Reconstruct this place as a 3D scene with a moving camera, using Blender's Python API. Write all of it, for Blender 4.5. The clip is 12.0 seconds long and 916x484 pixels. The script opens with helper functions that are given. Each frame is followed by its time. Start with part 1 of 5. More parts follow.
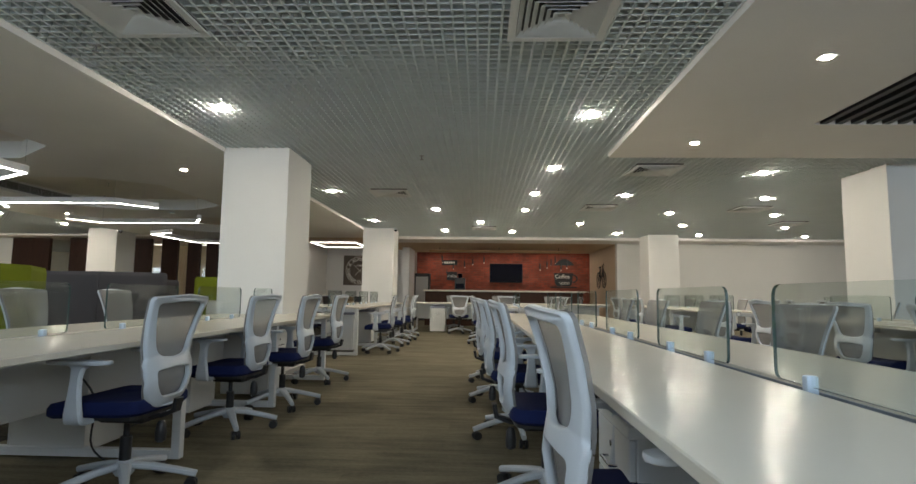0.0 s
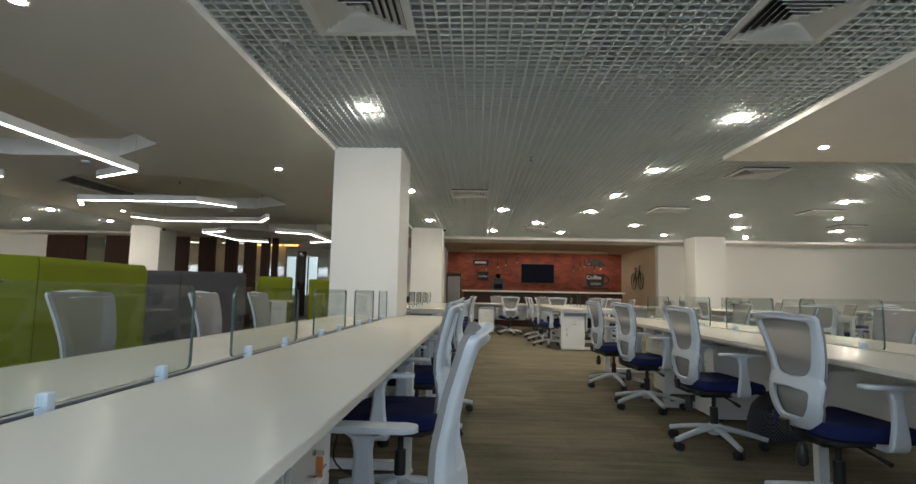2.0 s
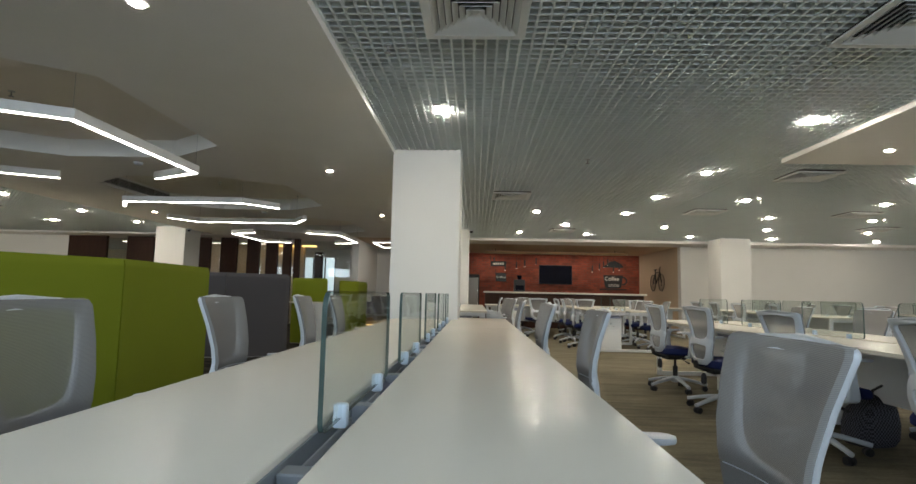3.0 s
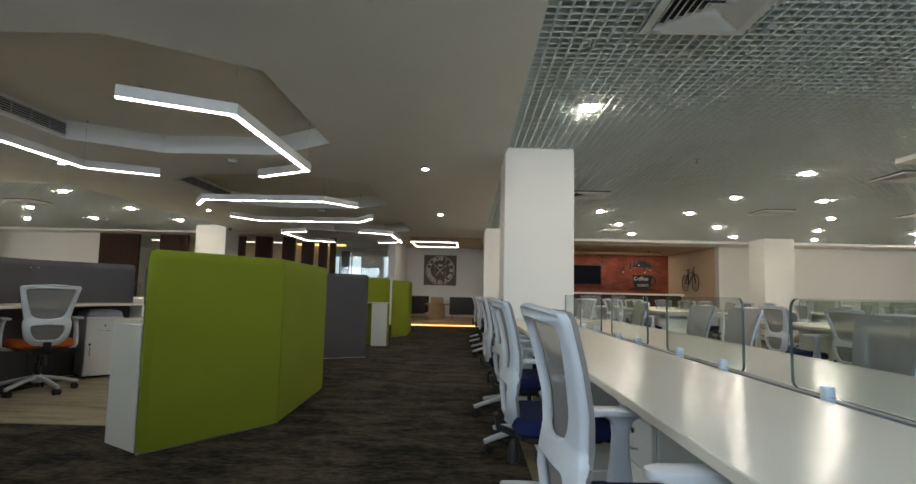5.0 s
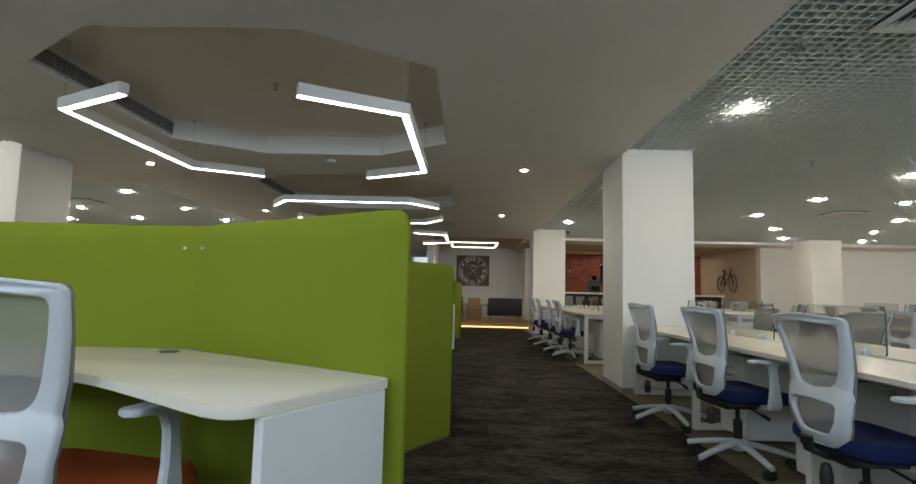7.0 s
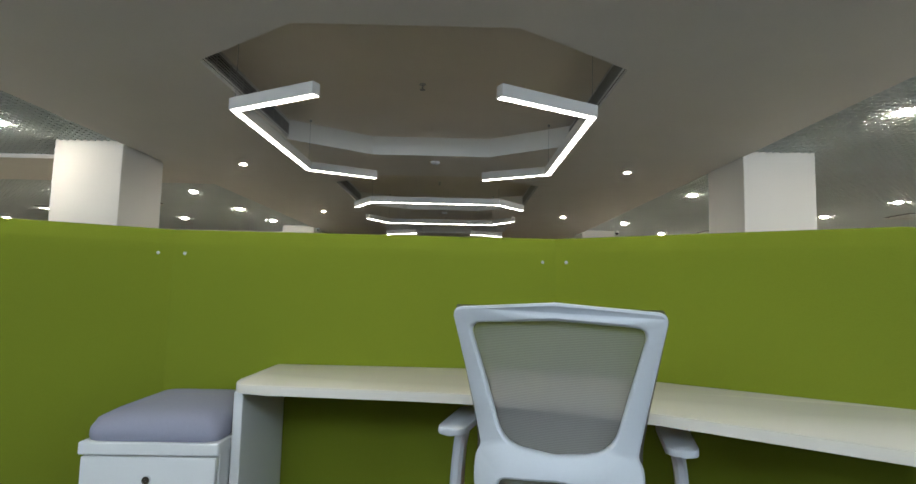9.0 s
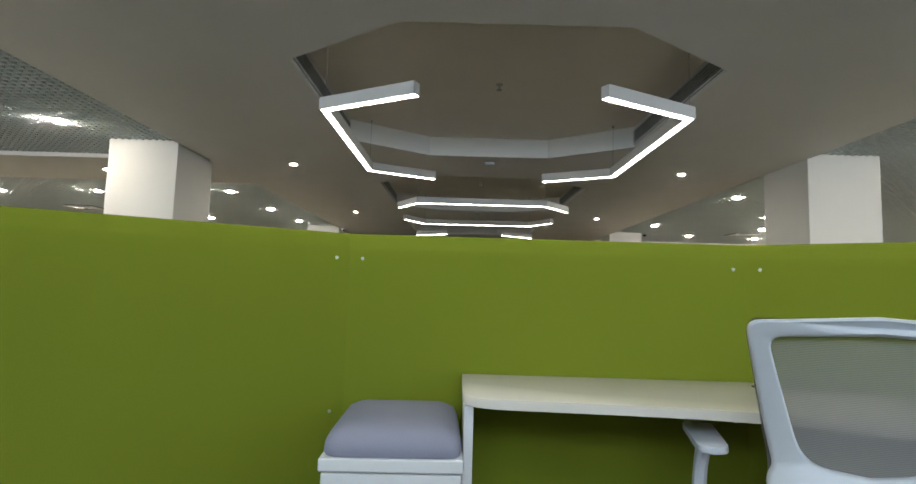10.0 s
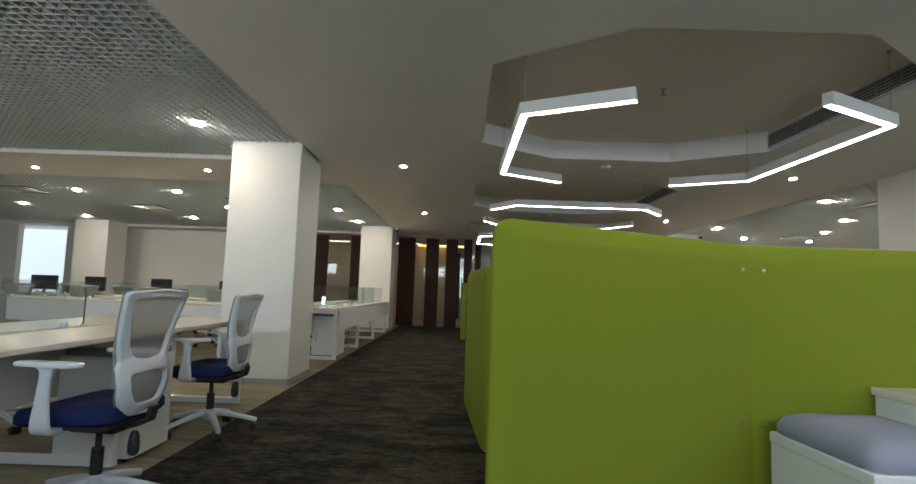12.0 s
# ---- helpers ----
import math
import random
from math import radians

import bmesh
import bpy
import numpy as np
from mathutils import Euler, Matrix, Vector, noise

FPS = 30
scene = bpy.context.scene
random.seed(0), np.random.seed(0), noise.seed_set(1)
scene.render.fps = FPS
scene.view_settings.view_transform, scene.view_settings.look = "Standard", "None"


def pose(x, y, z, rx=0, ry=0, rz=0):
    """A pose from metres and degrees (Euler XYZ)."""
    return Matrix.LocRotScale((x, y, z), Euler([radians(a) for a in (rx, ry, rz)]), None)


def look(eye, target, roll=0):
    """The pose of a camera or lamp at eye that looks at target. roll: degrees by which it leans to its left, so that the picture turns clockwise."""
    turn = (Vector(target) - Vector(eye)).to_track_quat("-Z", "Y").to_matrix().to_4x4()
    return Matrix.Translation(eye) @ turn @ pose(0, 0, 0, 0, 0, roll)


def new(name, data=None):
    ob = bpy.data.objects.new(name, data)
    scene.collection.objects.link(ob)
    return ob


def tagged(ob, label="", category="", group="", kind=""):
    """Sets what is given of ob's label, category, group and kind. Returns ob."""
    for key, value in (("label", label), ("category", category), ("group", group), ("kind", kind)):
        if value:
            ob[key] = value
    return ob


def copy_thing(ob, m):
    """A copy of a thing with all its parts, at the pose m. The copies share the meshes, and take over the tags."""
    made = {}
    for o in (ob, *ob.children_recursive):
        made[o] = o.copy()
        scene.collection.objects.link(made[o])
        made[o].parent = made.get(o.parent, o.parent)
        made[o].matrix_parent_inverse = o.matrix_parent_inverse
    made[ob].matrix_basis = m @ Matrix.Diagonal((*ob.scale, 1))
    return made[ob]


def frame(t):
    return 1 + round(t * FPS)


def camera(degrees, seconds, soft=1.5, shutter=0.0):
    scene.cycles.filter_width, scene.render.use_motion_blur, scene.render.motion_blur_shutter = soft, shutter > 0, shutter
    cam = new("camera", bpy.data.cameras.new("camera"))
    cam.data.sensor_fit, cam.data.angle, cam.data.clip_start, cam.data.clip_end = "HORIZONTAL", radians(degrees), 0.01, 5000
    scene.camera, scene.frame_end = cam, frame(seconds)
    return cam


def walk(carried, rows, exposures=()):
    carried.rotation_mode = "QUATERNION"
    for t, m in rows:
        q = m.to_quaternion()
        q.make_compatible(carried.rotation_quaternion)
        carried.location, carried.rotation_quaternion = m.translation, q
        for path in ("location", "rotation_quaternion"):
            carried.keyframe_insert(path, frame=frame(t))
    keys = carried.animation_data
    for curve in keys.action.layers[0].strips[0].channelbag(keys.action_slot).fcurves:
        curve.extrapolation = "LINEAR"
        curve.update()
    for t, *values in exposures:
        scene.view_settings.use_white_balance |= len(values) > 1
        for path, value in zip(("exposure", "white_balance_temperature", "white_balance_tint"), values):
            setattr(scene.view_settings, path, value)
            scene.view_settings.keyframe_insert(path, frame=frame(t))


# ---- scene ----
cam = camera(80.0, 12.0, soft=1.5)
PATH = [
    (0, (0.215, 0.774, 0.953), (0.133, 2.763, 1.145), 0.7),
    (0.5, (-0.1, 0.786, 0.979), (-0.178, 2.775, 1.166), 0.9),
    (1, (-0.462, 0.806, 0.994), (-0.533, 2.796, 1.18), 1.0),
    (1.5, (-0.808, 0.802, 0.992), (-0.878, 2.792, 1.178), 1.1),
    (2, (-1.131, 0.807, 0.985), (-1.198, 2.797, 1.172), 1.1),
    (2.5, (-1.483, 0.8, 0.98), (-1.548, 2.79, 1.17), 1.3),
    (3, (-1.803, 0.792, 0.994), (-1.87, 2.782, 1.183), 1.2),
    (5, (-3.146, 0.865, 0.988), (-3.188, 2.856, 1.174), 1.3),
    (5.5, (-3.489, 0.908, 1.02), (-3.528, 2.899, 1.201), 1.2),
    (6, (-3.822, 0.915, 1.025), (-3.858, 2.906, 1.206), 1.2),
    (6.5, (-4.142, 0.94, 1.018), (-4.174, 2.931, 1.2), 1.3),
    (8.5, (-5.423, 1.12, 1.043), (-5.438, 3.111, 1.225), 1.4),
    (9, (-5.785, 1.103, 1.051), (-5.792, 3.095, 1.23), 1.4),
    (9.5, (-6.087, 1.135, 1.05), (-6.096, 3.126, 1.234), 1.5),
    (10, (-6.411, 1.167, 1.058), (-6.422, 3.158, 1.238), 1.7),
    (10.5, (-6.751, 1.163, 1.049), (-6.762, 3.154, 1.229), 1.9),
    (11, (-7.09, 1.163, 1.044), (-7.097, 3.155, 1.223), 2.0),
    (11.5, (-7.429, 1.178, 1.056), (-7.437, 3.171, 1.232), 1.9),
    (12, (-7.751, 1.164, 1.055), (-7.766, 3.156, 1.233), 2.0),
]
walk(cam, [(t, look(eye, target, roll)) for t, eye, target, roll in PATH])

# ---- light ----
world = bpy.data.worlds.new("sky")
scene.world = world
world.use_nodes = True
wn = world.node_tree
sky = wn.nodes.new("ShaderNodeTexSky")
sky.sky_type, sky.sun_disc = "NISHITA", False
sky.sun_elevation, sky.sun_rotation = radians(48), radians(200)
wn.links.new(sky.outputs[0], wn.nodes["Background"].inputs[0])
wn.nodes["Background"].inputs[1].default_value = 0.1
sun = new("sun", bpy.data.lights.new("sun", "SUN"))
sun.data.energy, sun.data.angle, sun.data.color = 1.0, radians(8), (1.0, 0.96, 0.9)
sun.matrix_world = look((-8, -30, 40), (-5, 20, 0))
WINDOW_WATTS = 33.0
DOWNLIGHT = 315.0
LINEAR = 15.0
scene.view_settings.exposure = 0.36


# ---- materials ----
def material(name, color, rough=0.5, metal=0.0, grain=0.0, scale=40.0, bump=0.0, spec=0.5, blotch=0.0, stretch=(1, 1, 1)):
    """Principled paint, cloth or metal with fine grain and broad blotches of its colour."""
    m = bpy.data.materials.new(name)
    m.use_nodes = True
    nt = m.node_tree
    b = nt.nodes["Principled BSDF"]
    b.inputs["Roughness"].default_value = rough
    b.inputs["Metallic"].default_value = metal
    b.inputs["Specular IOR Level"].default_value = spec
    b.inputs["Base Color"].default_value = (*color, 1)
    tc = nt.nodes.new("ShaderNodeTexCoord")
    mp = nt.nodes.new("ShaderNodeMapping")
    mp.inputs["Scale"].default_value = stretch
    nt.links.new(tc.outputs["Object"], mp.inputs[0])
    fine = nt.nodes.new("ShaderNodeTexNoise")
    fine.inputs["Scale"].default_value, fine.inputs["Detail"].default_value = scale, 4
    broad = nt.nodes.new("ShaderNodeTexNoise")
    broad.inputs["Scale"].default_value, broad.inputs["Detail"].default_value = 1.7, 3
    nt.links.new(mp.outputs[0], fine.inputs[0])
    nt.links.new(mp.outputs[0], broad.inputs[0])
    if grain or blotch:
        add = nt.nodes.new("ShaderNodeMath")
        add.operation = "MULTIPLY_ADD"
        add.inputs[1].default_value, add.inputs[2].default_value = 2 * grain, 1 - grain
        nt.links.new(fine.outputs[0], add.inputs[0])
        add2 = nt.nodes.new("ShaderNodeMath")
        add2.operation = "MULTIPLY_ADD"
        add2.inputs[1].default_value, add2.inputs[2].default_value = 2 * blotch, 1 - blotch
        nt.links.new(broad.outputs[0], add2.inputs[0])
        mul = nt.nodes.new("ShaderNodeMath")
        mul.operation = "MULTIPLY"
        nt.links.new(add.outputs[0], mul.inputs[0])
        nt.links.new(add2.outputs[0], mul.inputs[1])
        mix = nt.nodes.new("ShaderNodeVectorMath")
        mix.operation = "SCALE"
        mix.inputs[0].default_value = color
        nt.links.new(mul.outputs[0], mix.inputs["Scale"])
        nt.links.new(mix.outputs[0], b.inputs["Base Color"])
        rr = nt.nodes.new("ShaderNodeMath")
        rr.operation = "MULTIPLY_ADD"
        rr.inputs[1].default_value, rr.inputs[2].default_value = blotch, rough - blotch / 2
        nt.links.new(broad.outputs[0], rr.inputs[0])
        nt.links.new(rr.outputs[0], b.inputs["Roughness"])
    if bump:
        bp = nt.nodes.new("ShaderNodeBump")
        bp.inputs["Strength"].default_value, bp.inputs["Distance"].default_value = bump, 0.004
        nt.links.new(fine.outputs[0], bp.inputs["Height"])
        nt.links.new(bp.outputs[0], b.inputs["Normal"])
    return m


def emitter(name, color, strength):
    m = bpy.data.materials.new(name)
    m.use_nodes = True
    b = m.node_tree.nodes["Principled BSDF"]
    b.inputs["Base Color"].default_value = (0.8, 0.8, 0.8, 1)
    b.inputs["Emission Color"].default_value = (*color, 1)
    b.inputs["Emission Strength"].default_value = strength
    return m


def clear_glass(name, tint, gloss=0.05):
    """Thin clear sheet: tinted see-through with a mirror gloss that grows at grazing angles."""
    m = bpy.data.materials.new(name)
    m.use_nodes = True
    nt = m.node_tree
    nt.nodes.remove(nt.nodes["Principled BSDF"])
    tr = nt.nodes.new("ShaderNodeBsdfTransparent")
    tr.inputs[0].default_value = (*tint, 1)
    gl = nt.nodes.new("ShaderNodeBsdfGlossy")
    gl.inputs["Roughness"].default_value = 0.02
    lw = nt.nodes.new("ShaderNodeLayerWeight")
    lw.inputs[0].default_value = 0.5
    pw = nt.nodes.new("ShaderNodeMath")
    pw.operation = "POWER"
    pw.inputs[1].default_value = 4.0
    nt.links.new(lw.outputs["Facing"], pw.inputs[0])
    fr = nt.nodes.new("ShaderNodeMath")
    fr.operation = "MULTIPLY_ADD"
    fr.inputs[1].default_value, fr.inputs[2].default_value = 0.35, gloss
    nt.links.new(pw.outputs[0], fr.inputs[0])
    mx = nt.nodes.new("ShaderNodeMixShader")
    nt.links.new(fr.outputs[0], mx.inputs[0])
    nt.links.new(tr.outputs[0], mx.inputs[1])
    nt.links.new(gl.outputs[0], mx.inputs[2])
    nt.links.new(mx.outputs[0], nt.nodes["Material Output"].inputs[0])
    return m


def net_fabric(name, color, open_share):
    """Fine knitted chair net: threads over holes, woven in two directions."""
    m = bpy.data.materials.new(name)
    m.use_nodes = True
    nt = m.node_tree
    b = nt.nodes["Principled BSDF"]
    b.inputs["Base Color"].default_value = (*color, 1)
    b.inputs["Roughness"].default_value = 0.9
    b.inputs["Specular IOR Level"].default_value = 0.1
    tc = nt.nodes.new("ShaderNodeTexCoord")
    wv = nt.nodes.new("ShaderNodeTexWave")
    wv.bands_direction = "Z"
    wv.inputs["Scale"].default_value = 90
    wv.inputs["Distortion"].default_value = 0.4
    nt.links.new(tc.outputs["Object"], wv.inputs[0])
    mr = nt.nodes.new("ShaderNodeMapRange")
    mr.inputs["To Min"].default_value, mr.inputs["To Max"].default_value = open_share - 0.13, open_share + 0.13
    nt.links.new(wv.outputs["Fac"], mr.inputs[0])
    tr = nt.nodes.new("ShaderNodeBsdfTransparent")
    mx = nt.nodes.new("ShaderNodeMixShader")
    nt.links.new(mr.outputs[0], mx.inputs[0])
    nt.links.new(b.outputs[0], mx.inputs[1])
    nt.links.new(tr.outputs[0], mx.inputs[2])
    nt.links.new(mx.outputs[0], nt.nodes["Material Output"].inputs[0])
    return m


def carpet(name, dark, light, plank, contrast, streak, fleck=55.0, coarse=7.0, share=(0.45, 0.3, 0.2, 0.25)):
    """Loop-pile carpet planks laid across the room: each plank of its own shade, streaked along its length, with thin joints."""
    m = bpy.data.materials.new(name)
    m.use_nodes = True
    nt = m.node_tree
    b = nt.nodes["Principled BSDF"]
    b.inputs["Roughness"].default_value = 0.95
    b.inputs["Specular IOR Level"].default_value = 0.15
    tc = nt.nodes.new("ShaderNodeTexCoord")
    br = nt.nodes.new("ShaderNodeTexBrick")
    br.inputs["Color1"].default_value, br.inputs["Color2"].default_value = (0.35, 0.35, 0.35, 1), (0.65, 0.65, 0.65, 1)
    br.inputs["Mortar"].default_value = (0.45, 0.45, 0.45, 1)
    br.inputs["Scale"].default_value = 1
    br.inputs["Brick Width"].default_value, br.inputs["Row Height"].default_value = plank
    br.inputs["Mortar Size"].default_value = 0.003
    nt.links.new(tc.outputs["Object"], br.inputs[0])
    values = []
    for sc, st in ((coarse, streak), (fleck, (0.6, 1.4, 1)), (2.2, (0.6, 1.5, 1))):
        mp = nt.nodes.new("ShaderNodeMapping")
        mp.inputs["Scale"].default_value = st
        nz = nt.nodes.new("ShaderNodeTexNoise")
        nz.inputs["Scale"].default_value, nz.inputs["Detail"].default_value = sc, 5
        nz.inputs["Roughness"].default_value = 0.65
        nt.links.new(tc.outputs["Object"], mp.inputs[0])
        nt.links.new(mp.outputs[0], nz.inputs[0])
        values.append(nz.outputs[0])
    s = None
    for v, w in zip(values + [br.outputs[0]], share):
        n = nt.nodes.new("ShaderNodeMath")
        n.operation = "MULTIPLY_ADD"
        n.inputs[1].default_value = w
        n.inputs[2].default_value = 0
        nt.links.new(v, n.inputs[0])
        if s:
            nt.links.new(s, n.inputs[2])
        s = n.outputs[0]
    ramp = nt.nodes.new("ShaderNodeValToRGB")
    ramp.color_ramp.elements[0].position, ramp.color_ramp.elements[1].position = 0.6 - contrast, 0.6 + contrast
    ramp.color_ramp.elements[0].color, ramp.color_ramp.elements[1].color = (*dark, 1), (*light, 1)
    nt.links.new(s, ramp.inputs[0])
    nt.links.new(ramp.outputs[0], b.inputs["Base Color"])
    bp = nt.nodes.new("ShaderNodeBump")
    bp.inputs["Strength"].default_value, bp.inputs["Distance"].default_value = 0.5, 0.004
    nt.links.new(s, bp.inputs["Height"])
    nt.links.new(bp.outputs[0], b.inputs["Normal"])
    return m


def brickwork(name):
    m = bpy.data.materials.new(name)
    m.use_nodes = True
    nt = m.node_tree
    b = nt.nodes["Principled BSDF"]
    b.inputs["Roughness"].default_value = 0.7
    tc = nt.nodes.new("ShaderNodeTexCoord")
    mp = nt.nodes.new("ShaderNodeMapping")
    mp.inputs["Rotation"].default_value = (radians(-90), 0, 0)
    nt.links.new(tc.outputs["Object"], mp.inputs[0])
    br = nt.nodes.new("ShaderNodeTexBrick")
    br.inputs["Color1"].default_value, br.inputs["Color2"].default_value = (0.37, 0.07, 0.032, 1), (0.23, 0.043, 0.022, 1)
    br.inputs["Mortar"].default_value = (0.2, 0.08, 0.05, 1)
    br.inputs["Scale"].default_value = 1
    br.inputs["Brick Width"].default_value, br.inputs["Row Height"].default_value = 0.24, 0.08
    br.inputs["Mortar Size"].default_value = 0.008
    nt.links.new(mp.outputs[0], br.inputs[0])
    nz = nt.nodes.new("ShaderNodeTexNoise")
    nz.inputs["Scale"].default_value = 3.0
    nt.links.new(mp.outputs[0], nz.inputs[0])
    sc = nt.nodes.new("ShaderNodeVectorMath")
    sc.operation = "SCALE"
    ma = nt.nodes.new("ShaderNodeMath")
    ma.operation = "MULTIPLY_ADD"
    ma.inputs[1].default_value, ma.inputs[2].default_value = 1.2, 0.4
    nt.links.new(nz.outputs[0], ma.inputs[0])
    nt.links.new(br.outputs[0], sc.inputs[0])
    nt.links.new(ma.outputs[0], sc.inputs["Scale"])
    nt.links.new(sc.outputs[0], b.inputs["Base Color"])
    bp = nt.nodes.new("ShaderNodeBump")
    bp.inputs["Strength"].default_value, bp.inputs["Distance"].default_value = 0.6, 0.01
    bp.invert = True
    nt.links.new(br.outputs["Fac"], bp.inputs["Height"])
    nt.links.new(bp.outputs[0], b.inputs["Normal"])
    return m


PAINT = material("white wall paint", (0.76, 0.75, 0.72), 0.55, grain=0.03, scale=120, bump=0.04, blotch=0.03)
CEIL = material("matt ceiling paint", (0.865, 0.835, 0.8), 0.8, grain=0.03, scale=80, bump=0.03, blotch=0.04)
COFFER = material("warm grey coffer paint", (0.84, 0.785, 0.71), 0.8, grain=0.03, scale=80, blotch=0.05)
BEIGE = material("beige wall paint", (0.66, 0.51, 0.35), 0.7, grain=0.04, scale=90, blotch=0.05)
GRID = material("grey lacquered metal grid", (0.69, 0.745, 0.755), 0.6, grain=0.04, scale=60, blotch=0.05)
PLENUM = material("dusty concrete slab", (0.12, 0.13, 0.135), 0.9, grain=0.2, scale=8, blotch=0.2)
LAMINATE = material("cream white laminate", (0.745, 0.705, 0.61), 0.19, spec=0.025, grain=0.02, scale=300, blotch=0.03)
EDGE = material("white panel board", (0.74, 0.75, 0.74), 0.42, grain=0.02, scale=200, blotch=0.03)
STEEL = material("white powder coated steel", (0.72, 0.73, 0.73), 0.4, grain=0.03, scale=300, bump=0.03)
PLASTIC = material("white moulded plastic", (0.588, 0.626, 0.666), 0.36, grain=0.02, scale=150, bump=0.02, blotch=0.04)
BLACK = material("black plastic", (0.018, 0.018, 0.02), 0.45, grain=0.1, scale=100)
NET = net_fabric("grey chair net", (0.29, 0.28, 0.27), 0.3)
NAVY = material("navy seat cloth", (0.011, 0.018, 0.078), 0.9, grain=0.25, scale=400, bump=0.4, blotch=0.12, spec=0.2)
ORANGE = material("orange seat cloth", (0.42, 0.085, 0.02), 0.9, grain=0.2, scale=400, bump=0.4, blotch=0.1, spec=0.2)
GREEN = material("lime green screen cloth", (0.183, 0.222, 0.0165), 0.9, grain=0.13, scale=500, bump=0.35, blotch=0.06, spec=0.2)
GREY = material("slate grey screen cloth", (0.085, 0.081, 0.087), 0.9, grain=0.16, scale=500, bump=0.35, blotch=0.07, spec=0.2)
CUSHION = material("blue grey cushion cloth", (0.29, 0.295, 0.365), 0.9, grain=0.15, scale=450, bump=0.4, blotch=0.08, spec=0.2)
TRIM = material("silver aluminium trim", (0.5, 0.5, 0.5), 0.35, 0.9)
CHROME = material("polished chrome", (0.75, 0.75, 0.76), 0.12, 1.0)
GLASS = clear_glass("clear glass", (0.9, 0.93, 0.915))
GLASSEDGE = material("dark green glass edge", (0.06, 0.095, 0.088), 0.15, spec=0.6)
CLIP = material("frosted blue clip", (0.6, 0.7, 0.8), 0.3)
BROWN = material("dark walnut veneer", (0.045, 0.02, 0.013), 0.55, spec=0.2, grain=0.35, scale=12, stretch=(6, 6, 0.5), blotch=0.2)
OAK = material("oak veneer", (0.42, 0.27, 0.13), 0.5, grain=0.25, scale=14, stretch=(0.6, 6, 6), blotch=0.12)
LEATHER = material("black leather", (0.014, 0.012, 0.014), 0.45, grain=0.1, scale=90, bump=0.2)
BRICK = brickwork("red brick cladding")
SCREEN = material("black screen", (0.004, 0.004, 0.01), 0.3, spec=0.05)
CLOCKFACE = material("brown clock board", (0.12, 0.095, 0.075), 0.6, grain=0.15, scale=25, blotch=0.12)
PALE = material("pale lettering", (0.75, 0.73, 0.66), 0.6)
LEAF = material("green leaf", (0.05, 0.11, 0.04), 0.5, grain=0.3, scale=9)
GRILLE = material("grey grille metal", (0.36, 0.36, 0.36), 0.5, 0.2)
SLAT = material("black ceiling slat", (0.02, 0.02, 0.022), 0.55, grain=0.1)
KEYTAG = material("orange key tag", (0.6, 0.22, 0.05), 0.5)
GROMMET = material("dark brown plastic", (0.06, 0.05, 0.04), 0.5)
TRAY = material("grey metal cable tray", (0.3, 0.33, 0.36), 0.4, 0.4, grain=0.05, scale=60)
TILE = material("sandy floor tile", (0.4, 0.32, 0.22), 0.35, grain=0.1, scale=20, blotch=0.1)
SAND = carpet("beige striped carpet", (0.1, 0.087, 0.057), (0.262, 0.229, 0.156), (1.0, 0.25), 0.15, (0.25, 1.7, 1))
COAL = carpet("charcoal mottled carpet", (0.006, 0.0056, 0.0052), (0.075, 0.062, 0.045), (0.5, 0.5), 0.075, (0.8, 1.4, 1), 24.0, 4.0, (0.42, 0.4, 0.2, 0.15))
PALE_SAND = carpet("pale beige striped carpet", (0.16, 0.14, 0.095), (0.4, 0.35, 0.25), (1.0, 0.25), 0.15, (0.25, 1.7, 1))
LAMP = emitter("downlight lens", (1.0, 0.91, 0.76), DOWNLIGHT)
TUBE = emitter("linear light diffuser", (1.0, 0.96, 0.87), LINEAR)
WARM = emitter("warm light strip", (1.0, 0.6, 0.2), 2.2)
SPOT = emitter("warm spot lens", (1.0, 0.72, 0.42), 1.6)
DAY = emitter("bright daylight outside", (0.75, 0.9, 1.0), 0.62)
BACKTUBE = emitter("dim tube diffuser", (1.0, 0.9, 0.75), 5.0)
GREYCARD = emitter("lit phone screen", (0.6, 0.9, 1.0), 1.2)


# ---- mesh helpers ----
def box(bm, lo, hi, bevel=0.0, seg=1):
    """An axis-aligned block between two corners, with its edges rounded by bevel."""
    vs = [bm.verts.new((x, y, z)) for x in (lo[0], hi[0]) for y in (lo[1], hi[1]) for z in (lo[2], hi[2])]
    fs = [bm.faces.new([vs[i] for i in f]) for f in ((0, 1, 3, 2), (4, 6, 7, 5), (0, 4, 5, 1), (2, 3, 7, 6), (0, 2, 6, 4), (1, 5, 7, 3))]
    if bevel:
        es = list({e for f in fs for e in f.edges})
        bmesh.ops.bevel(bm, geom=es, offset=bevel, segments=seg, affect="EDGES", profile=0.5)
    return bm


def block(lo, hi, bevel=0.0, seg=1):
    return box(bmesh.new(), lo, hi, bevel, seg)


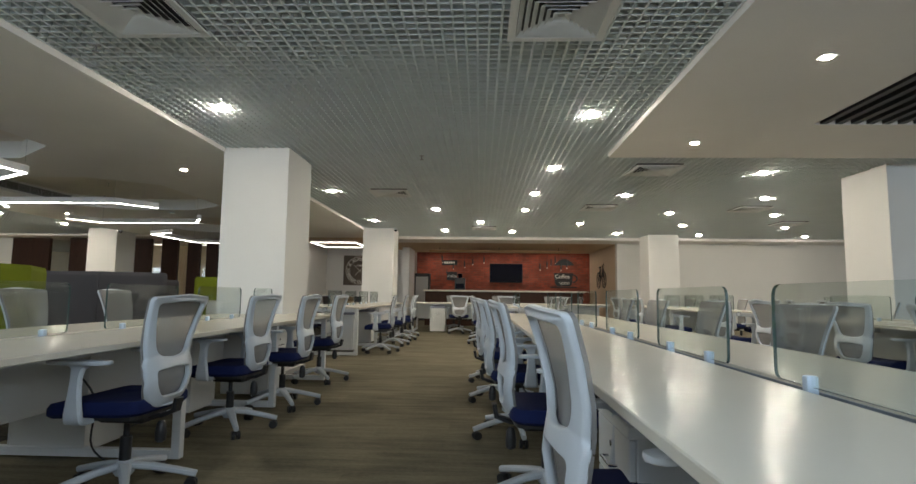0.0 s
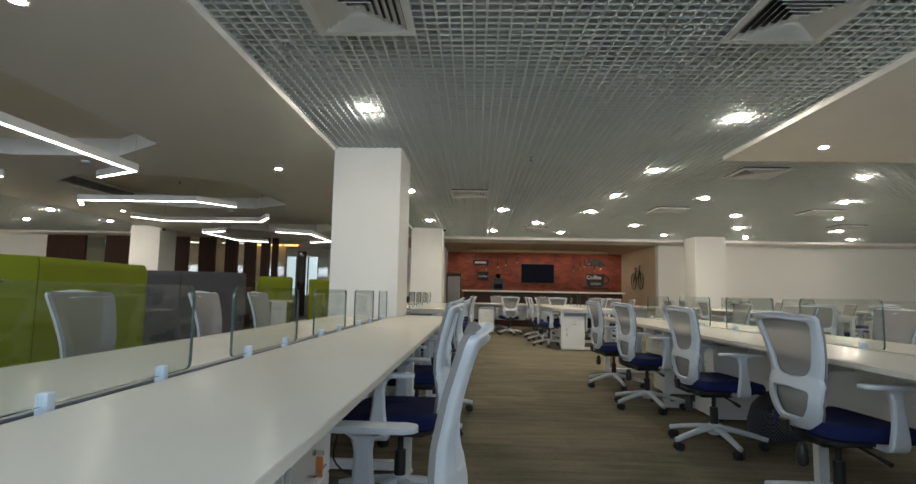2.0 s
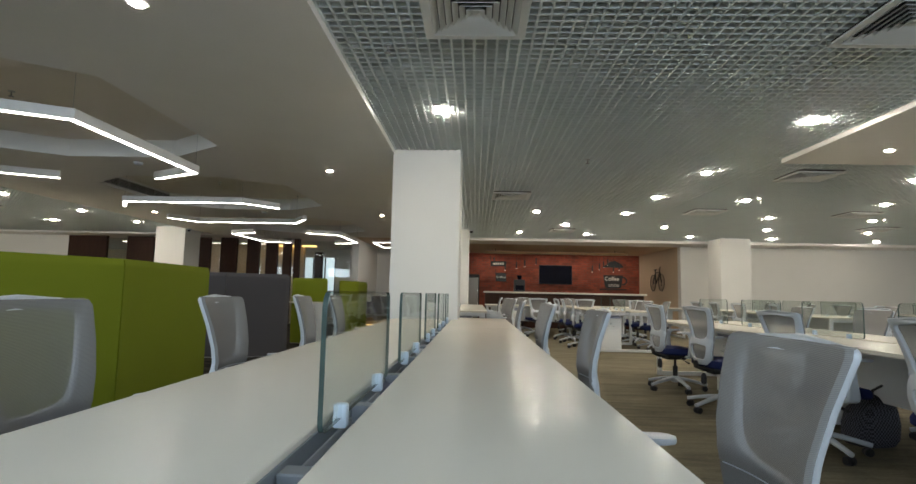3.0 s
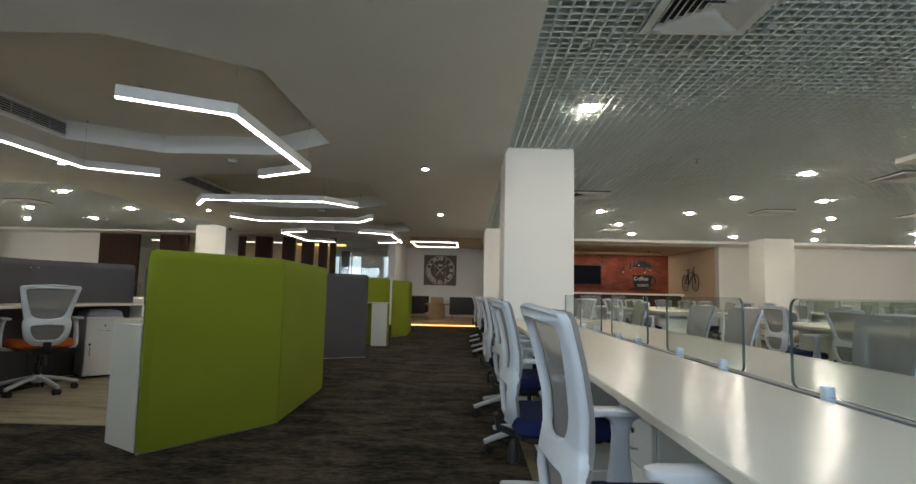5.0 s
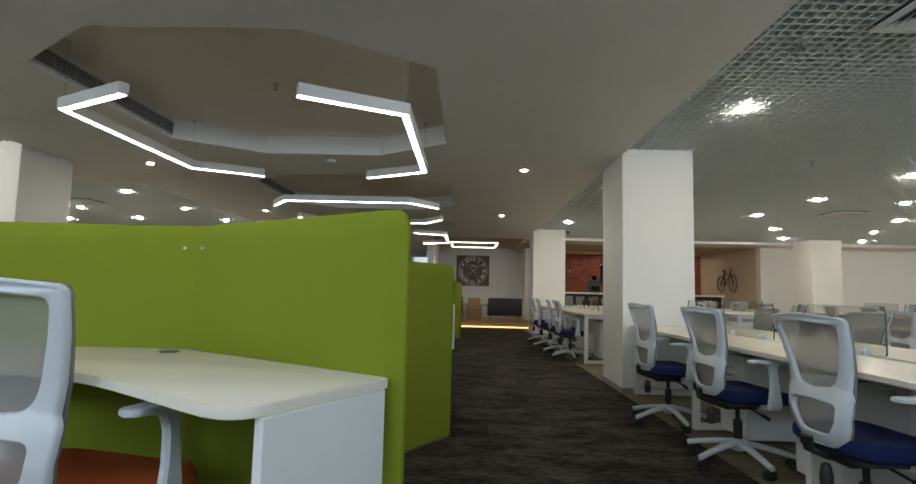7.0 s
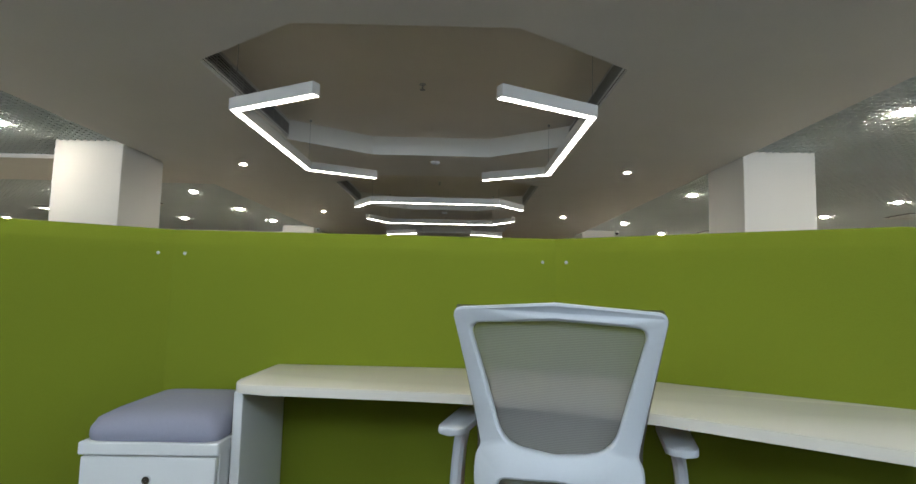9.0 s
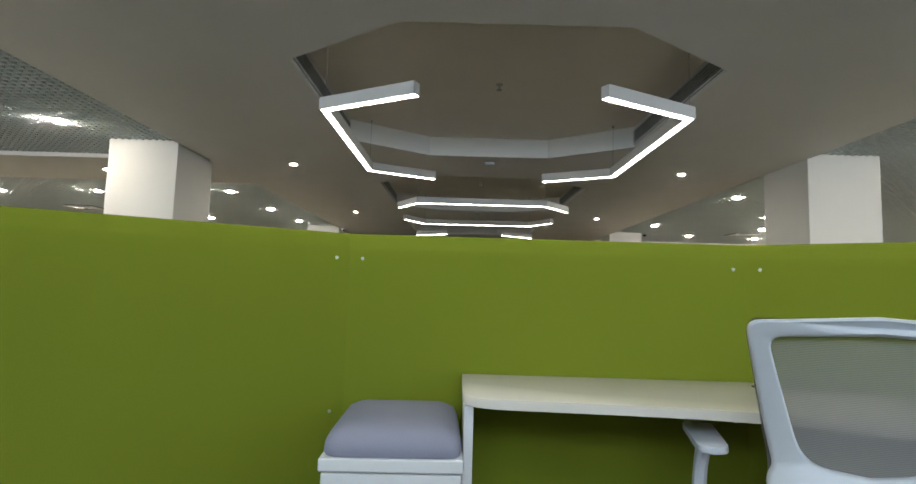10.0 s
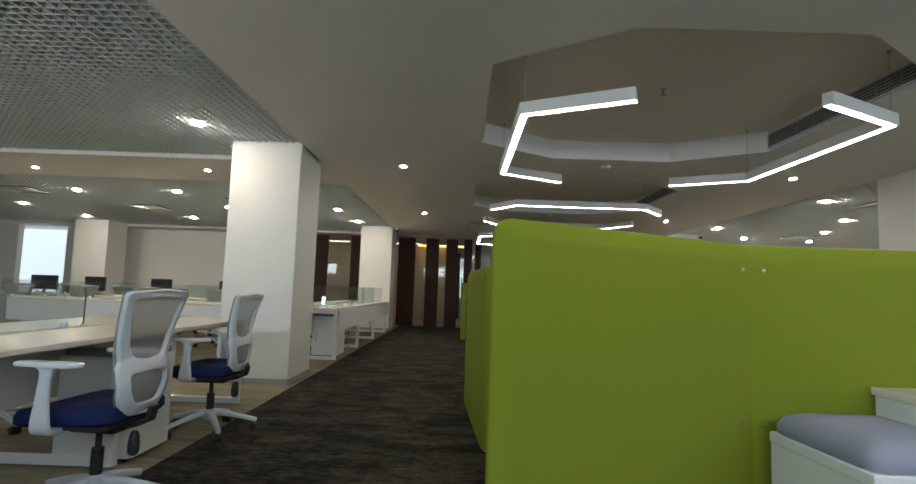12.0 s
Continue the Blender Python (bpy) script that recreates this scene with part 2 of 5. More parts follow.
def prism(poly, z0, z1, bevel=0.0, seg=2, bm=None):
    """An upright slab over a plan polygon, wound anticlockwise."""
    bm = bm or bmesh.new()
    lo = [bm.verts.new((x, y, z0)) for x, y in poly]
    hi = [bm.verts.new((x, y, z1)) for x, y in poly]
    n = len(poly)
    faces = [bm.faces.new(lo[::-1]), bm.faces.new(hi)]
    for i in range(n):
        faces.append(bm.faces.new((lo[i], lo[(i + 1) % n], hi[(i + 1) % n], hi[i])))
    if bevel:
        es = list(set(faces[0].edges) | set(faces[1].edges))
        bmesh.ops.bevel(bm, geom=es, offset=bevel, segments=seg, affect="EDGES", profile=0.5)
    return bm


def rounded(poly, r, steps=4):
    """A polygon with its corners rounded by radius r (a number, or one per corner)."""
    out = []
    n = len(poly)
    for i in range(n):
        p, a, b = Vector(poly[i]), Vector(poly[i - 1]), Vector(poly[(i + 1) % n])
        rad = r[i] if isinstance(r, (list, tuple)) else r
        if rad <= 0:
            out.append(tuple(p))
            continue
        d1, d2 = (a - p).normalized(), (b - p).normalized()
        for k in range(steps + 1):
            u = k / steps
            q = p + d1 * rad * (1 - u) ** 2 + d2 * rad * u ** 2
            out.append(tuple(q))
    return out


def rod(bm, p, q, r0, r1=None, n=8, caps=True):
    """A round bar from p to q, tapering from r0 to r1."""
    r1 = r0 if r1 is None else r1
    p, q = Vector(p), Vector(q)
    rot = (q - p).to_track_quat("Z", "Y")
    rings = []
    for c, r in ((p, r0), (q, r1)):
        rings.append([bm.verts.new(c + rot @ Vector((r * math.cos(2 * math.pi * i / n), r * math.sin(2 * math.pi * i / n), 0))) for i in range(n)])
    for i in range(n):
        bm.faces.new((rings[0][i], rings[0][(i + 1) % n], rings[1][(i + 1) % n], rings[1][i]))
    if caps:
        bm.faces.new(rings[0][::-1])
        bm.faces.new(rings[1])
    return bm


def lathe(bm, profile, centre=(0, 0, 0), n=16):
    """A turned shape from (radius, height) pairs about the vertical through centre."""
    c = Vector(centre)
    rings = []
    for r, z in profile:
        rings.append([bm.verts.new(c + Vector((r * math.cos(2 * math.pi * i / n), r * math.sin(2 * math.pi * i / n), z))) for i in range(n)])
    for a, b in zip(rings, rings[1:]):
        for i in range(n):
            bm.faces.new((a[i], a[(i + 1) % n], b[(i + 1) % n], b[i]))
    bm.faces.new(rings[0][::-1])
    bm.faces.new(rings[-1])
    return bm


def sweep(bm, pts, widths, depth, across, closed=False):
    """A flat strap with chamfered edges along pts; across(i, tangent) gives the direction of its width."""
    n = len(pts)
    rings = []
    for i, p in enumerate(pts):
        p = Vector(p)
        a = Vector(pts[i - 1] if (closed or i) else pts[i])
        b = Vector(pts[(i + 1) % n] if (closed or i < n - 1) else pts[i])
        t = (b - a).normalized()
        w = widths[i] if isinstance(widths, (list, tuple)) else widths
        side = across(i, t).normalized()
        up = t.cross(side).normalized()
        h, d, c = w / 2, depth / 2, min(w, depth) * 0.28
        prof = [(-h + c, -d), (h - c, -d), (h, -d + c), (h, d - c), (h - c, d), (-h + c, d), (-h, d - c), (-h, -d + c)]
        rings.append([bm.verts.new(p + side * u + up * v) for u, v in prof])
    m = n if closed else n - 1
    for i in range(m):
        a, b = rings[i], rings[(i + 1) % n]
        for k in range(8):
            bm.faces.new((a[k], a[(k + 1) % 8], b[(k + 1) % 8], b[k]))
    if not closed:
        bm.faces.new(rings[0][::-1])
        bm.faces.new(rings[-1])
    return bm


def flowing(bm, pts, widths, depth, across, closed=False, steps=3):
    """A strap like sweep, along a smooth curve through pts."""
    n = len(pts)
    q = [Vector(p) for p in pts]
    w = widths if isinstance(widths, (list, tuple)) else [widths] * n
    fine, wide = [], []
    for i in range(n if closed else n - 1):
        j = (i + 1) % n
        a, d = (q[i - 1], q[(i + 2) % n]) if closed else (q[max(i - 1, 0)], q[min(i + 2, n - 1)])
        for s in range(steps):
            u = s / steps
            fine.append(0.5 * (2 * q[i] + (q[j] - a) * u + (2 * a - 5 * q[i] + 4 * q[j] - d) * u * u + (3 * q[i] - a - 3 * q[j] + d) * u ** 3))
            wide.append(w[i] + (w[j] - w[i]) * u)
    if not closed:
        fine.append(q[-1])
        wide.append(w[-1])
    return sweep(bm, fine, wide, depth, across, closed)


def mesh_of(name, bm, mat, smooth=False):
    bmesh.ops.recalc_face_normals(bm, faces=bm.faces)
    me = bpy.data.meshes.new(name)
    bm.to_mesh(me)
    bm.free()
    me.materials.append(mat)
    if smooth:
        me.shade_smooth()
        me.set_sharp_from_angle(angle=radians(38))
    return me


def part(name, bm, mat, parent, label="", smooth=False):
    """One mesh object under a thing or under a part."""
    ob = new(name, mesh_of(name, bm, mat, smooth))
    ob.parent = parent
    if label:
        ob["label"] = label
    return ob


def share(name, ob, parent, m):
    """The same mesh again as another part."""
    o = new(name, ob.data)
    o.parent = parent
    o.matrix_basis = m
    return o


def thing(name, label, category, group="", at=None):
    ob = new(name)
    ob.empty_display_size = 0.1
    if at is not None:
        ob.matrix_basis = at
    return tagged(ob, label, category, group)


def setting(name, bm, mat, label="", smooth=False):
    ob = new(name, mesh_of(name, bm, mat, smooth))
    return tagged(ob, label, "", "", "structure")


# ---- the shell ----
SOFFIT, CELL, SLAB = 2.567, 2.615, 3.15
XL, XR, XS, YS = -9.5, -2.751, 1.70, 7.09
WEST, EAST, SOUTH, NORTH = -23.0, 12.0, -0.9, 21.6
setting("floor", block((XR - 0.03, SOUTH, -0.12), (EAST, NORTH + 1.5, 0)), SAND, "beige streaked carpet floor")
setting("floor_west", block((WEST, SOUTH, -0.12), (XL + 0.03, 17.2, 0)), PALE_SAND, "pale beige streaked carpet floor")
setting("floor_corridor", block((XL + 0.03, SOUTH, -0.12), (XR - 0.03, 17.2, 0)), COAL, "charcoal mottled carpet floor")
setting("floor_back_room", block((WEST, 17.2, -0.12), (XR - 0.03, 24.0, 0)), TILE, "sandy tiled floor behind the partition")
bm = prism([(-6.9, 4.75), (-5.2, 4.75), (-5.0, 5.3), (-5.0, 6.9), (-5.45, 7.6), (-6.85, 7.6), (-7.25, 6.9), (-7.25, 5.3)], 0.002, 0.006)
setting("floor_inlay", bm, PALE_SAND, "beige carpet inlay between the screens")

setting("ceiling", block((WEST, SOUTH, SLAB), (EAST, NORTH + 1.5, SLAB + 0.2)), PLENUM, "dark slab above the open grid")


def grid_ceiling(name, x0, x1, y0, y1, pitch=0.075):
    bm = bmesh.new()
    t, h = 0.014, 0.06
    for i in range(int((x1 - x0) / pitch) + 1):
        x = x0 + 0.005 + i * pitch
        box(bm, (x, y0, CELL), (min(x + t, x1 - 0.001), y1, CELL + h))
    for i in range(int((y1 - y0) / pitch) + 1):
        y = y0 + 0.005 + i * pitch
        box(bm, (x0, y, CELL + 0.002), (x1, min(y + t, y1 - 0.001), CELL + h - 0.002))
    return setting(name, bm, GRID, "grey open-cell metal grid ceiling")


grid_ceiling("ceiling_grid_middle", XR, XS, SOUTH, 16.45)
grid_ceiling("ceiling_grid_east", XS, EAST, YS, 16.45)
grid_ceiling("ceiling_grid_west_front", WEST, XL, SOUTH, 7.75)
grid_ceiling("ceiling_grid_west_back", WEST, XL, 9.2, 16.45)

# soffits round the grid bays
setting("ceiling_soffit_east", block((XS, SOUTH, SOFFIT), (3.3, YS, SLAB)), CEIL, "matt white plasterboard soffit")
setting("ceiling_soffit_slot_front", block((3.3, SOUTH, SOFFIT), (EAST, 1.5, SLAB)), CEIL, "matt white plasterboard soffit")
setting("ceiling_soffit_slot_back", block((3.3, 5.85, SOFFIT), (EAST, YS, SLAB)), CEIL, "matt white plasterboard soffit")
setting("ceiling_soffit_beam", block((WEST, 7.75, SOFFIT), (XL, 9.2, SLAB)), CEIL, "matt white plasterboard soffit")
setting("ceiling_soffit_north", block((XR, 16.45, 2.545), (EAST, 17.6, SLAB)), CEIL, "matt white plasterboard soffit")
setting("ceiling_coffee_corner", block((XR, 17.6, 2.55), (4.33, NORTH + 0.2, SLAB)), BEIGE, "beige painted ceiling of the coffee corner")
setting("ceiling_soffit_north_west", block((WEST, 16.45, 2.56), (XL, 17.3, SLAB)), CEIL, "matt white plasterboard soffit")
setting("ceiling_lounge", block((-5.4, 16.45, 2.6), (XR, NORTH + 0.2, SLAB)), BEIGE, "beige lounge ceiling")
bm = bmesh.new()
for i in range(28):
    x = 3.36 + i * 0.14
    box(bm, (x, 1.5, SOFFIT + 0.004), (x + 0.06, 5.85, SOFFIT + 0.16))
setting("ceiling_slats", bm, SLAT, "black slats in a ceiling recess")

# central soffit with three eight-sided coffers
CX, HW, HC = -6.13, 1.455, 0.66
# the first coffer lies out of view, added to hold unseen lamps
COFFERS = [(0.0, 3.04), (4.12, 7.16), (8.26, 11.3), (12.38, 15.42)]


def octagon(y0, y1, grow=0.0):
    h, c = HW + grow, HC + grow * 0.41
    k = 0.56
    return [(CX - c, y0 - grow), (CX + c, y0 - grow), (CX + h, y0 + k), (CX + h, y1 - k), (CX + c, y1 + grow), (CX - c, y1 + grow), (CX - h, y1 - k), (CX - h, y0 + k)]


bm = bmesh.new()
cuts = [SOUTH, 3.58, 7.73, 11.85, 16.45]
for (y0, y1), ya, yb in zip(COFFERS, cuts, cuts[1:]):
    o = octagon(y0, y1)
    ring = [(o[0][0], ya), (o[1][0], ya), (XR, o[2][1]), (XR, o[3][1]), (o[4][0], yb), (o[5][0], yb), (XL, o[6][1]), (XL, o[7][1])]
    corner = {1: (XR, ya), 3: (XR, yb), 5: (XL, yb), 7: (XL, ya)}
    for i in range(8):
        j = (i + 1) % 8
        pts = [o[i], ring[i]] + ([corner[i]] if i in corner else []) + [ring[j], o[j]]
        bm.faces.new([bm.verts.new((x, y, SOFFIT)) for x, y in pts])
for x in (XL, XR):
    bm.faces.new([bm.verts.new(p) for p in ((x, SOUTH, SOFFIT), (x, 16.45, SOFFIT), (x, 16.45, SLAB), (x, SOUTH, SLAB))])
bmesh.ops.remove_doubles(bm, verts=bm.verts, dist=0.0005)
setting("ceiling_soffit_central", bm, CEIL, "matt white soffit with eight-sided coffers")
setting("ceiling_soffit_corridor_end", block((XL, 16.45, 2.56), (-5.4, 17.3, SLAB)), CEIL, "matt white plasterboard soffit")
for k, (y0, y1) in enumerate(COFFERS):
    o = octagon(y0, y1, 0.003)
    bm = bmesh.new()
    lo = [bm.verts.new((x, y, SOFFIT + 0.001)) for x, y in o]
    hi = [bm.verts.new((x, y, SOFFIT + 0.21)) for x, y in o]
    for i in range(8):
        bm.faces.new((lo[i], lo[(i + 1) % 8], hi[(i + 1) % 8], hi[i]))
    setting("ceiling_coffer_side", bm, PAINT, "white upstand of a ceiling coffer")
    setting("ceiling_coffer_top", prism(octagon(y0, y1, 0.02), SOFFIT + 0.21, SOFFIT + 0.25), COFFER, "warm grey top of a ceiling coffer")

# outer walls; the south wall behind the walk has tall windows
def wall_with_windows(name, x0, x1, y0, y1, spans, z0, z1, top=SLAB):
    bm = bmesh.new()
    box(bm, (x0, y0, 0), (x1, y1, z0))
    box(bm, (x0, y0, z1), (x1, y1, top))
    edges = [x0] + [v for s in spans for v in s] + [x1]
    for a, b in zip(edges[::2], edges[1::2]):
        box(bm, (a, y0, z0), (b, y1, z1))
    return setting(name, bm, PAINT, "white painted wall with window openings")


SPANS = [(-21.5 + 3.4 * i, -18.9 + 3.4 * i) for i in range(10)]
wall_with_windows("wall_south", WEST, EAST, SOUTH - 0.25, SOUTH, SPANS, 1.4, 2.5)
setting("wall_west", block((WEST - 0.2, SOUTH - 0.25, 0), (WEST, 24.0, SLAB)), PAINT, "white painted wall")
setting("wall_east", block((EAST, SOUTH - 0.25, 0), (EAST + 0.2, NORTH + 1.5, SLAB)), PAINT, "white painted wall")
setting("wall_white", block((4.33, 17.35, 0), (EAST, 17.6, SLAB)), PAINT, "plain white wall behind the desks")
setting("wall_bicycle", block((4.33, 17.6, 0), (4.6, NORTH, SLAB)), BEIGE, "beige side wall of the coffee corner")
setting("wall_brick", block((-2.2, 21.5, 0), (4.33, 21.8, SLAB)), BRICK, "red brick clad wall of the coffee corner")
setting("wall_clock", block((-5.4, 20.55, 0), (-2.2, 20.8, SLAB)), PAINT, "white wall behind the lounge")
setting("wall_cafe_side", block((-2.45, 19.3, 0), (-2.2, 20.55, SLAB)), PAINT, "white wall end beside the coffee corner")
setting("wall_north", block((WEST, 24.0, 0), (EAST, 24.2, SLAB)), BEIGE, "beige back wall")
setting("wall_west_white", block((-19.45, 17.2, 0), (-14.4, 17.4, SLAB)), PAINT, "plain white wall behind the desks")
setting("wall_far_west", block((WEST, 17.2, 0), (-20.9, 17.4, SLAB)), PAINT, "plain white wall by the window")
setting("backdrop_window", block((WEST + 0.02, 19.0, 0.3), (-18.6, 19.05, 2.6)), DAY, "bright hazy daylight beyond the window")
setting("backdrop_glass_room", block((-9.6, 23.6, 0.0), (-5.6, 23.65, 2.6)), DAY, "bright hazy daylight beyond the glass room")
bm = bmesh.new()
box(bm, (-7.3, 22.0, 0), (-6.52, 22.15, 2.62))
box(bm, (-9.6, 22.0, 2.3), (-7.3, 22.15, 2.62))
box(bm, (-6.52, 22.0, 2.33), (-5.6, 22.15, 2.62))
box(bm, (-9.6, 22.0, 0), (-7.3, 22.15, 0.8))
setting("wall_glass_room_back", bm, PAINT, "white wall with windows behind the glazed room")
setting("glass_room_post", block((-8.1, 21.9, 0), (-7.78, 21.995, 2.5), 0.004), BROWN, "dark walnut post between the far windows")
w = tagged(new("window_far"), "slim dark framed far window", "window", "far windows", "structure")
for x in (-9.3, -8.7, -8.2, -7.74, -7.34):
    part("mullion", block((x, 22.03, 0.8), (x + 0.04, 22.1, 2.3)), BLACK, w)
for x in (-6.5, -5.66):
    part("mullion", block((x, 22.03, 0.0), (x + 0.04, 22.1, 2.33)), STEEL, w)
setting("wall_glass_room", block((-5.6, 17.4, 0), (-5.4, 24.0, SLAB)), PAINT, "white side wall of the glazed room")
for i, (a, b) in enumerate(SPANS):
    w = tagged(new("window_%d" % (i + 1)), "white framed office window", "window", "south windows", "structure")
    for nm, lo, hi in (("frame_left", (a, 0), (a + 0.06, 0)), ("frame_right", (b - 0.06, 0), (b, 0))):
        part(nm, block((lo[0], SOUTH - 0.2, 1.4), (hi[0], SOUTH - 0.1, 2.5), 0.006), STEEL, w)
    part("frame_top", block((a + 0.06, SOUTH - 0.2, 2.44), (b - 0.06, SOUTH - 0.1, 2.5), 0.006), STEEL, w)
    part("frame_sill", block((a + 0.06, SOUTH - 0.2, 1.4), (b - 0.06, SOUTH - 0.06, 1.46), 0.006), STEEL, w)
    p = part("pane", block((a + 0.06, SOUTH - 0.16, 1.46), (b - 0.06, SOUTH - 0.15, 2.44)), GLASS, w)
    p.visible_shadow = False
    lamp = new("window_light", bpy.data.lights.new("window_light", "AREA"))
    lamp.data.shape, lamp.data.size, lamp.data.size_y = "RECTANGLE", b - a - 0.2, 0.55
    lamp.data.energy, lamp.data.color = WINDOW_WATTS, (0.72, 0.86, 1.0)
    lamp.matrix_world = look(((a + b) / 2, SOUTH + 0.02, 2.17), ((a + b) / 2, 5, 2.3))
setting("ground", block((-120, -150, -0.6), (120, 120, -0.5)), TILE, "pale ground outside")

# columns with a low metal skirting
for i, (x, y, w, d) in enumerate(((-2.765, 6.864, 0.77, 0.83), (-10.315, 7.045, 0.765, 0.83), (-2.775, 14.5, 0.79, 0.8), (4.72, 15.55, 0.8, 0.8),
                                  (5.2, 7.58, 0.8, 0.85), (-10.32, 14.95, 0.8, 0.8), (-18.1, 15.6, 0.9, 0.85), (-18.0, 7.0, 0.8, 0.8))):
    c = setting("column_%d" % (i + 1), block((x, y, 0), (x + w, y + d, SLAB), 0.008, 2), PAINT, "square white painted column")
    bm = bmesh.new()
    e = 0.012
    box(bm, (x - e, y - e, 0), (x + w + e, y - 0.001, 0.06), 0.003)
    box(bm, (x - e, y + d + 0.001, 0), (x + w + e, y + d + e, 0.06), 0.003)
    box(bm, (x - e, y, 0), (x - 0.001, y + d, 0.06), 0.003)
    box(bm, (x + w + 0.001, y, 0), (x + w + e, y + d, 0.06), 0.003)
    part("skirting", bm, GRILLE, c)

# walnut and glass partition at the corridor's end
for i, (a, b) in enumerate(((-14.4, -13.2), (-12.55, -11.7), (-11.02, -9.95), (-9.62, -9.12), (-8.8, -8.42), (-8.21, -7.86), (-7.69, -7.44), (-7.35, -7.18))):
    setting("partition_panel_%d" % (i + 1), block((a, 17.2, 0), (b, 17.32, 2.57), 0.004), BROWN, "dark walnut partition panel")
for i, (a, b) in enumerate(((-13.2, -12.55), (-11.7, -11.02), (-9.95, -9.62), (-9.12, -8.8), (-8.42, -8.21), (-7.86, -7.69), (-7.44, -7.35), (-7.18, -5.62))):
    g = setting("partition_glass_%d" % (i + 1), block((a + 0.004, 17.25, 0), (b - 0.004, 17.262, 2.5)), GLASS, "clear glass partition pane")
    g.visible_shadow = False
setting("wall_back_room", block((-14.65, 20.4, 0), (-8.05, 20.6, SLAB)), BEIGE, "beige wall of the back room")
setting("ceiling_back_room", block((WEST, 17.3, 2.62), (-5.6, 24.0, 2.8)), CEIL, "white back room ceiling")


# ---- lamps and ceiling fittings ----
def downlight(square):
    t = thing("downlight", "small square recessed downlight glowing in the grid" if square else "small round recessed downlight in the soffit", "downlight", "grid downlights" if square else "soffit downlights")
    if square:
        bm = bmesh.new()
        for a, b in (((-0.11, -0.11), (0.11, -0.08)), ((-0.11, 0.08), (0.11, 0.11)), ((-0.11, -0.08), (-0.08, 0.08)), ((0.08, -0.08), (0.11, 0.08))):
            box(bm, (*a, 0.001), (*b, 0.05), 0.002)
        part("trim_frame", bm, STEEL, t)
        bm = bmesh.new()
        lathe(bm, [(0.056, -0.004), (0.057, -0.012), (0.044, -0.023), (0.001, -0.027)], n=18)
        part("lens", bm, LAMP, t, smooth=True)
    else:
        bm = bmesh.new()
        lathe(bm, [(0.062, -0.004), (0.06, -0.007), (0.045, -0.007), (0.04, 0.0)], n=18)
        part("trim_ring", bm, STEEL, t, smooth=True)
        bm = bmesh.new()
        lathe(bm, [(0.036, -0.0085), (0.033, -0.01)], n=16)
        part("lens", bm, LAMP, t)
    return t


first = downlight(True)
first.matrix_basis = pose(-2.13, 5.5, CELL + 0.004)
GRIDLIGHTS = [(-2.2, 9.46), (-2.2, 13.0), (-0.65, 11.3), (-0.7, 14.83), (0.22, 13.15), (1.22, 5.69), (1.15, 7.82), (1.1, 9.62), (1.08, 11.35), (1.05, 15.0),
              (2.59, 9.75), (2.5, 13.36), (3.97, 8.07), (3.96, 11.65), (3.8, 15.25), (4.95, 9.96), (4.9, 13.55), (6.08, 11.84), (6.03, 15.5), (7.39, 13.85), (8.88, 15.66),
              (8.6, 10.2), (6.6, 8.6), (-10.4, 6.41), (-10.3, 10.2), (-10.3, 12.15), (-10.25, 14.0), (-12.75, 10.54), (-12.6, 12.3), (-12.3, 13.9),
              (-14.63, 10.72), (-14.56, 12.55), (-14.3, 14.3), (-17.2, 12.72), (-17.2, 14.71), (-10.4, 2.4), (-13.0, 5.0), (-16.0, 4.0)]
for x, y in GRIDLIGHTS:
    copy_thing(first, pose(x, y, CELL + 0.004))
small = downlight(False)
small.matrix_basis = pose(-3.71, 3.63, SOFFIT)
for x, y in ((-3.735, 7.76), (-3.75, 11.85), (-8.51, 3.7), (-8.51, 7.8), (-8.51, 11.85), (2.52, 4.38), (2.45, 6.46), (-13.72, 8.61), (-11.23, 8.42)):
    copy_thing(small, pose(x, y, SOFFIT))


